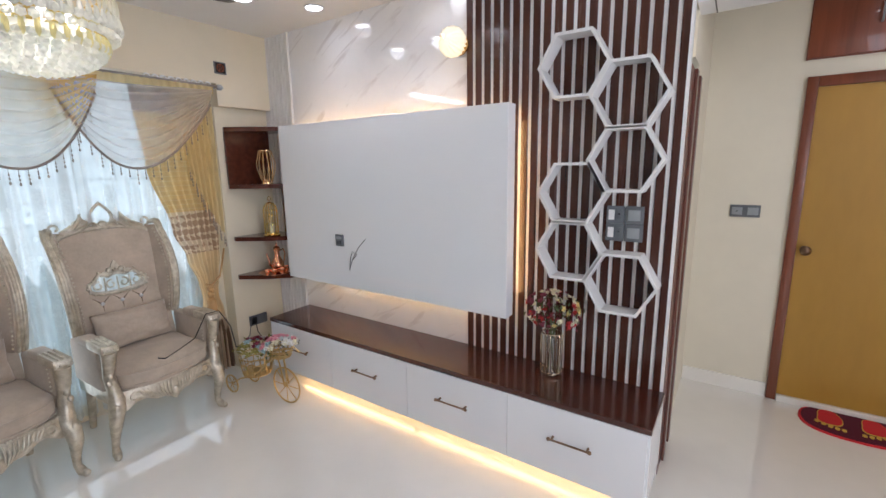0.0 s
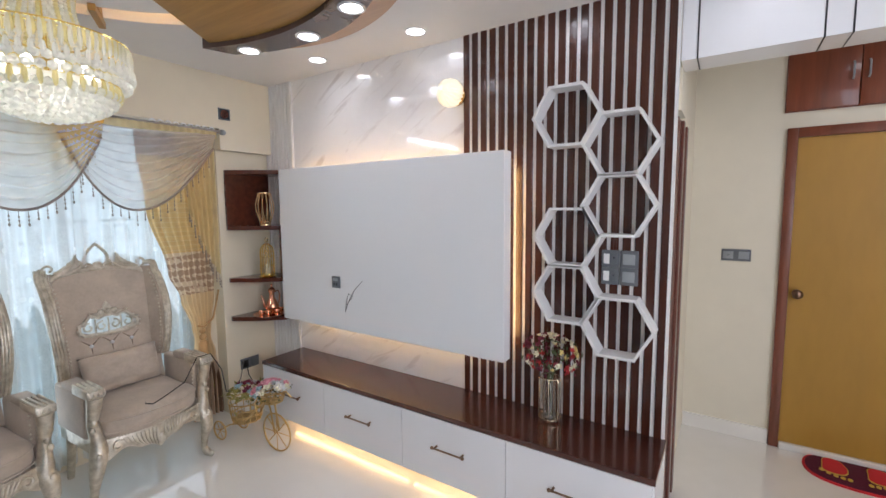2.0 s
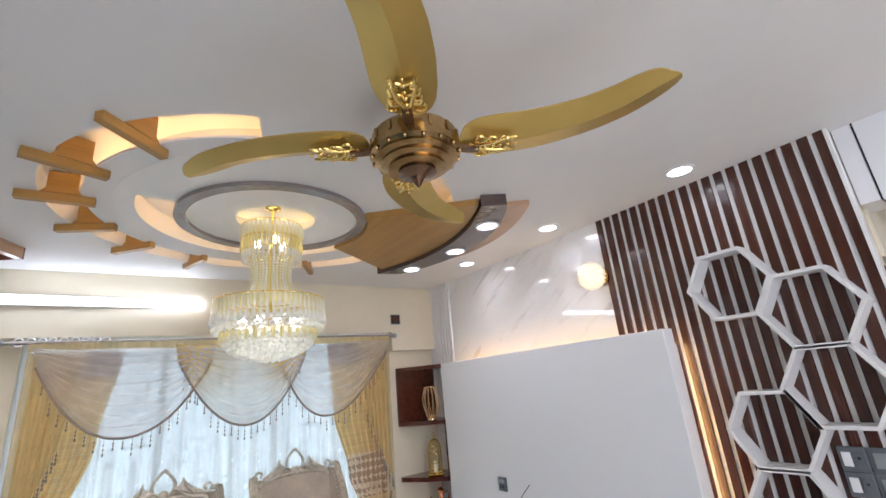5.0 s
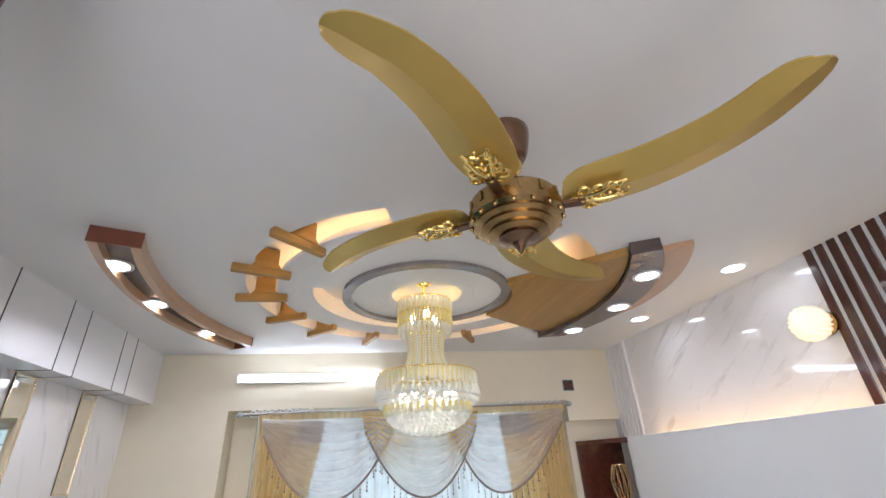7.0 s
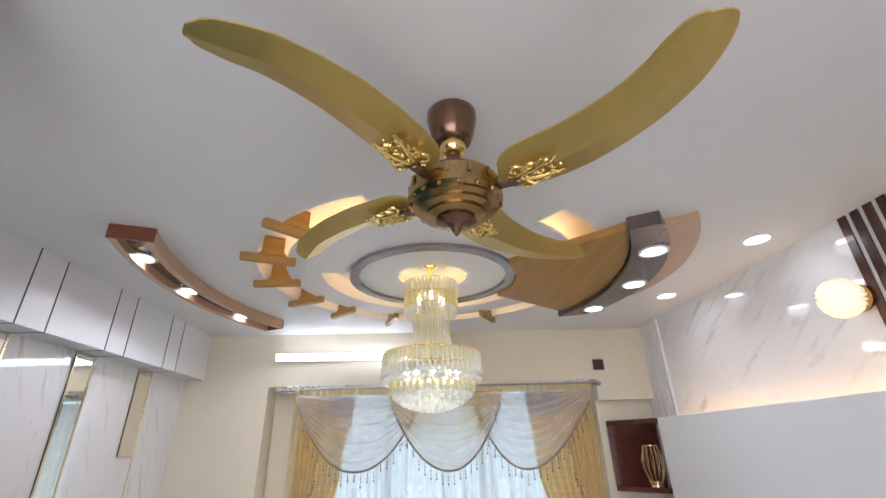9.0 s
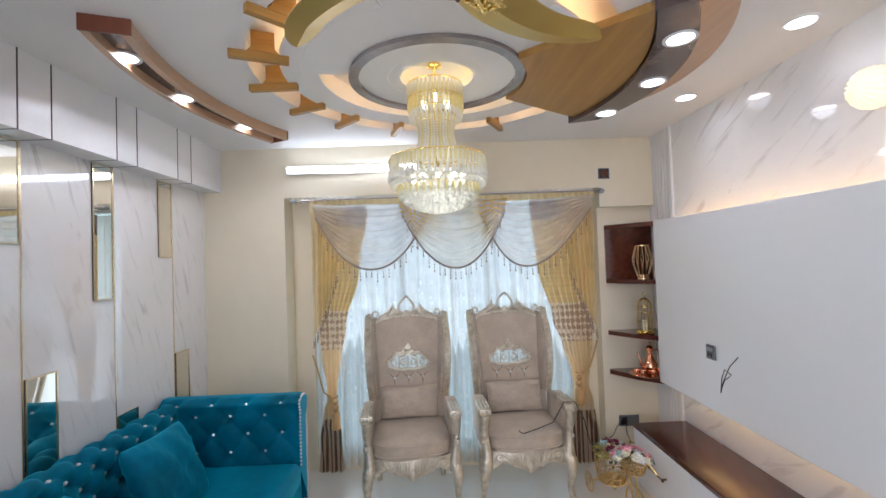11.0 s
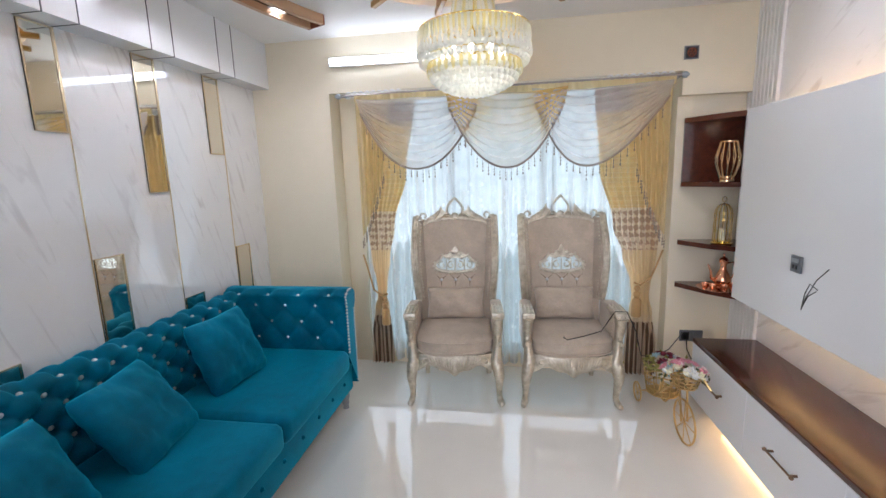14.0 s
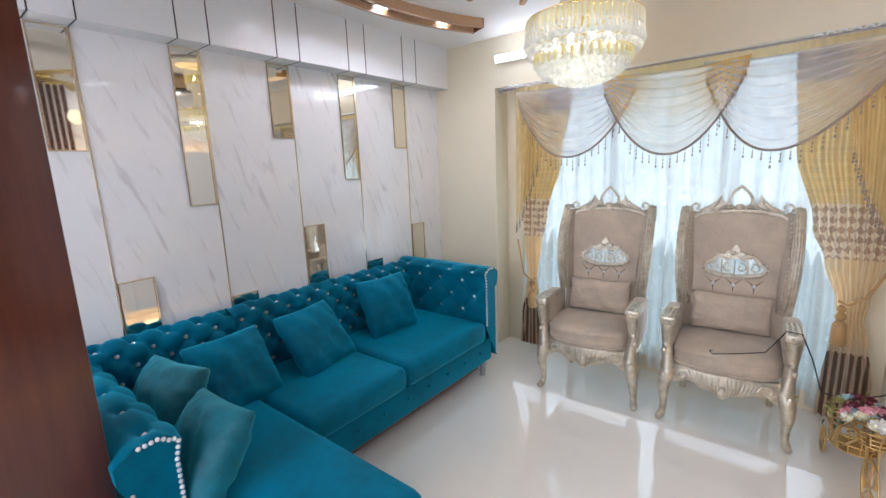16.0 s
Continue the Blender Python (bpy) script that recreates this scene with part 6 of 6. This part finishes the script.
def bloom(parent, p, r, mat, out, rnd):
    key = (rnd.randrange(3), mat)
    if key not in BL_CACHE:
        me = BLOOM[key[0]].copy()
        me.materials.append(M[mat])
        BL_CACHE[key] = me
    o = new("bloom", BL_CACHE[key])
    o.parent = parent
    q = Vector(out).to_track_quat("Z", "Y").to_matrix().to_4x4()
    o.matrix_local = Matrix.Translation(p) @ q @ pose(0, 0, 0, 0, 0, rnd.uniform(0, 360)) @ Matrix.Scale(r, 4)


def leaves(parent, c, spread, n, size, rnd, mat="leaf"):
    bm = NB()
    for _ in range(n):
        d = Vector((rnd.gauss(0, 1), rnd.gauss(0, 1), rnd.gauss(0.1, 0.8)))
        p = Vector(c) + Vector([d[i] * spread[i] * 0.6 for i in range(3)])
        s = size * rnd.uniform(0.6, 1.2)
        m = Matrix.Translation(p) @ Euler([rnd.uniform(0, 6.28) for _ in range(3)]).to_matrix().to_4x4()
        vs = [bm.verts.new(m @ Vector(q)) for q in ((0, 0, 0), (s * 0.5, s * 0.28, s * 0.08), (s * 1.2, 0, 0), (s * 0.5, -s * 0.28, s * 0.08))]
        bm.faces.new((vs[0], vs[1], vs[2]))
        bm.faces.new((vs[0], vs[2], vs[3]))
    return tagged(part("foliage", bm, mat, parent), "dark small leaves", kind="stuff")


vx, vy = -0.13, 3.775
cg = thing("wire_vase", "silver-gold wire cage vase with a glass tube on the bench", "vase", "", (vx, vy, BZ))
for i in range(14):
    a = 2 * math.pi * i / 14
    part("wire", tube(NB(), [(r * math.cos(a), r * math.sin(a), z) for r, z in ((0.03, 0.004), (0.056, 0.012), (0.058, 0.03), (0.058, 0.22), (0.05, 0.238))], 0.0018, 6), "gold_trim", cg)
for r, z in ((0.03, 0.002), (0.057, 0.018), (0.051, 0.236)):
    part("hoop", ring_sector(NB(), (0, 0), r - 0.003, r + 0.003, 0, 360, z - 0.002, z + 0.003, 28), "gold_trim", cg)
part("tube", lathe(NB(), [(0.0, 0.004), (0.027, 0.004), (0.029, 0.01), (0.03, 0.22), (0.028, 0.22), (0.026, 0.014), (0, 0.012)], n=24), "glass", cg, "clear glass tube", 60)
bq = thing("rose_bouquet", "dark red, cream and coral artificial roses in a vase", "flowers", "", (vx, vy, BZ + 0.03))
rnd = random.Random(11)
for i in range(9):
    a = rnd.uniform(0, 6.28)
    part("stem", tube(NB(), [(0.012 * math.cos(a), 0.012 * math.sin(a), 0), (0.008 * math.cos(a + 1), 0.008 * math.sin(a + 1), 0.17), (0.05 * math.cos(a + 2), 0.04 * math.sin(a + 2), 0.29)], 0.0022, 5), "leaf", bq)
for i in range(64):
    th, ph = rnd.uniform(0, 6.28), math.acos(rnd.uniform(-0.75, 1))
    d = Vector((math.sin(ph) * math.cos(th), math.sin(ph) * math.sin(th) * 0.72, math.cos(ph)))
    p = Vector((0, 0, 0.33)) + Vector((d.x * 0.14, d.y * 0.095, d.z * 0.10))
    side = d.x
    mat = rnd.choice(["rose_red", "rose_red", "rose_dark", "rose_dark", "rose_cream"] if side < -0.1 else ["rose_cream", "rose_cream", "rose_yellow", "rose_red", "rose_dark"])
    bloom(bq, p, rnd.uniform(0.017, 0.025), mat, d, rnd)
leaves(bq, (0, 0, 0.33), (0.13, 0.09, 0.10), 90, 0.028, rnd)
leaves(bq, (0, 0, 0.32), (0.12, 0.08, 0.10), 70, 0.024, rnd, "rose_dark")

# tricycle planter
bk = thing("tricycle_planter", "gold wire tricycle flower stand on the floor", "plant stand", "", (-2.085, 3.30, 0), 5)
def wheel(name, x, y, r, spokes):
    w = part(name, tube(NB(), [(x + r * math.cos(a * math.pi / 18), y, r + 0.004 + r * math.sin(a * math.pi / 18)) for a in range(36)], 0.006, 6, True), "gold_wire", bk, "gold wire wheel", 180)
    for k in range(spokes):
        a = math.pi * 2 * k / spokes
        part("spoke", tube(NB(), [(x, y, r + 0.004), (x + r * math.cos(a), y, r + 0.004 + r * math.sin(a))], 0.003, 5), "gold_wire", w)
wheel("front_wheel", 0.22, 0.0, 0.128, 8)
for s in (-1, 1):
    wheel("rear_wheel", -0.26, s * 0.09, 0.065, 6)
for s in (-1, 1):
    part("fork", tube(NB(), [(0.22, s * 0.018, 0.132), (0.19, s * 0.02, 0.30), (0.17, s * 0.03, 0.38)], 0.0065, 6), "gold_wire", bk, "", 60)
    part("frame_tube", tube(NB(), [(0.155, 0, 0.36), (0.06, s * 0.03, 0.27), (-0.03, s * 0.06, 0.17), (-0.16, s * 0.08, 0.13), (-0.26, s * 0.088, 0.07)], 0.0065, 6), "gold_wire", bk, "", 60)
    part("handlebar", tube(NB(), [(0.155, 0, 0.385), (0.13, s * 0.06, 0.40), (0.17, s * 0.12, 0.37), (0.21, s * 0.15, 0.31)], 0.006, 6), "gold_wire", bk, "", 60)
def basket(x, z, r0, r1, h):
    b = part("basket", lathe(NB(), [(0.0, 0), (r0, 0), (r0, 0.006), (0, 0.006)], (x, 0, z), 20), "gold_wire", bk, "gold wire basket")
    for k in range(3):
        rr = r0 + (r1 - r0) * (k + 1) / 3
        part("hoop", ring_sector(NB(), (x, 0), rr - 0.003, rr + 0.003, 0, 360, z + h * (k + 1) / 3 - 0.003, z + h * (k + 1) / 3 + 0.003, 24), "gold_wire", b)
    for k in range(14):
        a = 2 * math.pi * k / 14
        part("wire", tube(NB(), [(x + r0 * math.cos(a), r0 * math.sin(a), z), (x + r1 * math.cos(a), r1 * math.sin(a), z + h)], 0.003, 5), "gold_wire", b)
basket(0.20, 0.345, 0.06, 0.085, 0.075)
basket(-0.08, 0.16, 0.095, 0.115, 0.14)
fl = thing("flower_arrangement", "pink, white and blue artificial flowers in a wire stand", "flowers", "", (-2.085, 3.30, 0.0), 5)
rnd = random.Random(21)
for i in range(30):
    a, q = rnd.uniform(0, 6.28), rnd.uniform(0, 1) ** 0.5
    p = Vector((0.19 + 0.105 * q * math.cos(a), 0.115 * q * math.sin(a), 0.43 + 0.05 * (1 - q * q)))
    bloom(fl, p, rnd.uniform(0.022, 0.033), rnd.choice(["bloom_white", "bloom_white", "rose_cream", "rose_pink"]) if p.x > 0.16 else "rose_pink", p - Vector((0.19, 0, 0.36)), rnd)
for i in range(34):
    a, q = rnd.uniform(0, 6.28), rnd.uniform(0, 1) ** 0.5
    p = Vector((-0.06 + 0.125 * q * math.cos(a), 0.12 * q * math.sin(a), 0.35 + 0.07 * (1 - q * q)))
    mat = "bloom_olive" if p.y < -0.06 or p.x < -0.13 else rnd.choice(["bloom_blue", "bloom_blue", "bloom_white", "bloom_blue", "rose_dark"])
    bloom(fl, p, rnd.uniform(0.022, 0.034), mat, p - Vector((-0.06, 0, 0.24)), rnd)
leaves(fl, (-0.06, 0, 0.33), (0.13, 0.12, 0.05), 110, 0.03, rnd, "bloom_olive")
leaves(fl, (0.19, 0, 0.41), (0.10, 0.11, 0.03), 60, 0.025, rnd)

# ---- switches, sockets, wires, vent, mat ----
def plate(name, label, at, w, h, turn, fills, group=""):
    """A wall plate facing -y before its turn; fills: (x, z, w, h, material) pieces on it."""
    t = thing(name, label, "switch", group, at, turn)
    part("frame", box(NB(), (-w / 2, -0.012, -h / 2), (w / 2, 0, h / 2), 0.003), "plastic_grey", t, "", 40)
    for x, z, fw, fh, mt in fills:
        part("key", box(NB(), (x - fw / 2, -0.0165, z - fh / 2), (x + fw / 2, -0.012, z + fh / 2), 0.0015), mt, t, "", 40)
    return t
for i, (x, z) in enumerate(((0.140, 1.374), (0.227, 1.374), (0.140, 1.287), (0.227, 1.287))):
    f = [(-0.018, 0, 0.028, 0.05, "white"), (0.018, 0, 0.028, 0.05, "plastic_grey"), (0.018, 0.005, 0.012, 0.012, "black")] if i % 2 == 0 else [(0, 0, 0.056, 0.052, "plastic_pale")]
    plate("wall_switch", "grey wall switch plate on the slats", (x, TV_Y - 0.025, z), 0.084, 0.086, 0, f, "switches on the slats")
plate("wall_switch", "grey double switch plate on the hall wall", (0.682, HALL_Y, 1.293), 0.17, 0.082, 0, [(-0.045, 0, 0.06, 0.05, "plastic_pale"), (-0.045, 0, 0.012, 0.012, "black"), (0.045, 0, 0.06, 0.05, "plastic_pale")])
plate("wall_socket", "grey socket plate in the white panel", (-1.645, 3.694, 1.125), 0.075, 0.082, 0, [(0, 0.018, 0.05, 0.02, "plastic_pale"), (-0.012, -0.014, 0.01, 0.02, "black"), (0.012, -0.014, 0.01, 0.02, "black")])
plate("wall_socket", "black double socket with a plug beside the bench", (wx(3.63) - 0.069, 3.635, 0.372), 0.16, 0.085, 90, [(0.04, 0, 0.06, 0.055, "plastic_grey"), (-0.045, 0, 0.055, 0.06, "black"), (-0.045, -0.01, 0.03, 0.03, "black")])
pc = thing("plug_cable", "black plug cable hanging from a socket", "cable")
part("cord", tube(NB(), [(wx(3.6) - 0.045, 3.60, 0.35), (wx(3.6) - 0.03, 3.60, 0.28), (wx(3.6) + 0.0, 3.62, 0.22), (wx(3.6) + 0.06, 3.66, 0.24), (wx(3.6) + 0.16, 3.62, 0.30)], 0.0035, 6), "black", pc, "", 180)
tw = thing("loose_wires", "two thin wire ends sticking out of the panel", "wires")
part("wire", tube(NB(), [(-1.50, 3.70, 1.03), (-1.515, 3.672, 1.0), (-1.53, 3.66, 0.94), (-1.50, 3.655, 1.0), (-1.42, 3.64, 1.10), (-1.34, 3.63, 1.165)], 0.0022, 6), "black", tw, "", 180)
part("wire", tube(NB(), [(-1.49, 3.70, 1.03), (-1.508, 3.67, 1.06), (-1.522, 3.662, 1.01), (-1.532, 3.66, 0.93)], 0.0025, 6), "black", tw, "", 180)
vt = thing("wall_vent", "small square dark vent grille on the beam", "vent", "", (wx(3.49) + 0.0005, 3.492, 2.350), 2)
slab("frame", (0, -0.045, -0.042), (0.006, 0.045, 0.042), "plastic_grey", vt)
slab("hole", (0.006, -0.036, -0.034), (0.008, 0.036, 0.034), "black", vt)
part("fan_ring", tube(NB(), [(0.009, 0.026 * math.cos(a * math.pi / 8), 0.026 * math.sin(a * math.pi / 8)) for a in range(16)], 0.003, 5, True), "cabinet_wood", vt)
for k in range(5):
    a = 2 * math.pi * k / 5
    part("fan_blade", tube(NB(), [(0.009, 0.006 * math.cos(a), 0.006 * math.sin(a)), (0.010, 0.022 * math.cos(a + 0.4), 0.022 * math.sin(a + 0.4))], 0.004, 5), "cabinet_wood", vt)

M["mat_yellow"] = material("yellow_mat_pile", (0.62, 0.40, 0.06), 0.95, bump=0.3, bscale=300)
mat_t = thing("door_mat", "maroon and red footprint-patterned door mat on the floor", "door mat", "", (1.345, 5.02, 0.0), -2)
def blob(w, d, n=40, p=3.2, x0=0, y0=0, wav=0.0):
    out = []
    for i in range(n):
        a = 2 * math.pi * i / n
        ca, sa = math.cos(a), math.sin(a)
        k = (abs(ca) ** p + abs(sa) ** p) ** (-1 / p) * (1 + wav * math.cos(4 * a))
        out.append((x0 + w / 2 * ca * k, y0 + d / 2 * sa * k))
    return out
part("border", prism(NB(), blob(0.50, 0.36, wav=0.03), 0.0, 0.010), "red", mat_t, "bright red border")
part("base", prism(NB(), blob(0.475, 0.335, wav=0.03), 0.010, 0.014), "mat_dark", mat_t, "dark maroon mat")
for s in (-1, 1):
    def foot(sc, z0, z1, mt, nm):
        pts = []
        for i in range(30):
            a = 2 * math.pi * i / 30
            k = (abs(math.cos(a)) ** 3 + abs(math.sin(a)) ** 3) ** (-1 / 3)
            y = 0.090 * math.sin(a) * k
            w = 0.056 - 0.10 * y + 0.004 * math.cos(3 * a)
            pts.append((s * 0.105 + w * math.cos(a) * k * sc, y * sc + 0.032))
        part(nm, prism(NB(), pts, z0, z1), mt, mat_t, "red footprint shape" if mt == "red" else "yellow outline")
    foot(1.09, 0.014, 0.017, "mat_yellow", "sole_outline")
    foot(1.0, 0.017, 0.020, "red", "sole")
    for k in range(5):
        part("toe", prism(NB(), blob(0.024, 0.030, 14, 2, s * (0.045 + k * 0.031), -0.098 + 0.003 * k * k), 0.014, 0.019), "mat_yellow", mat_t)
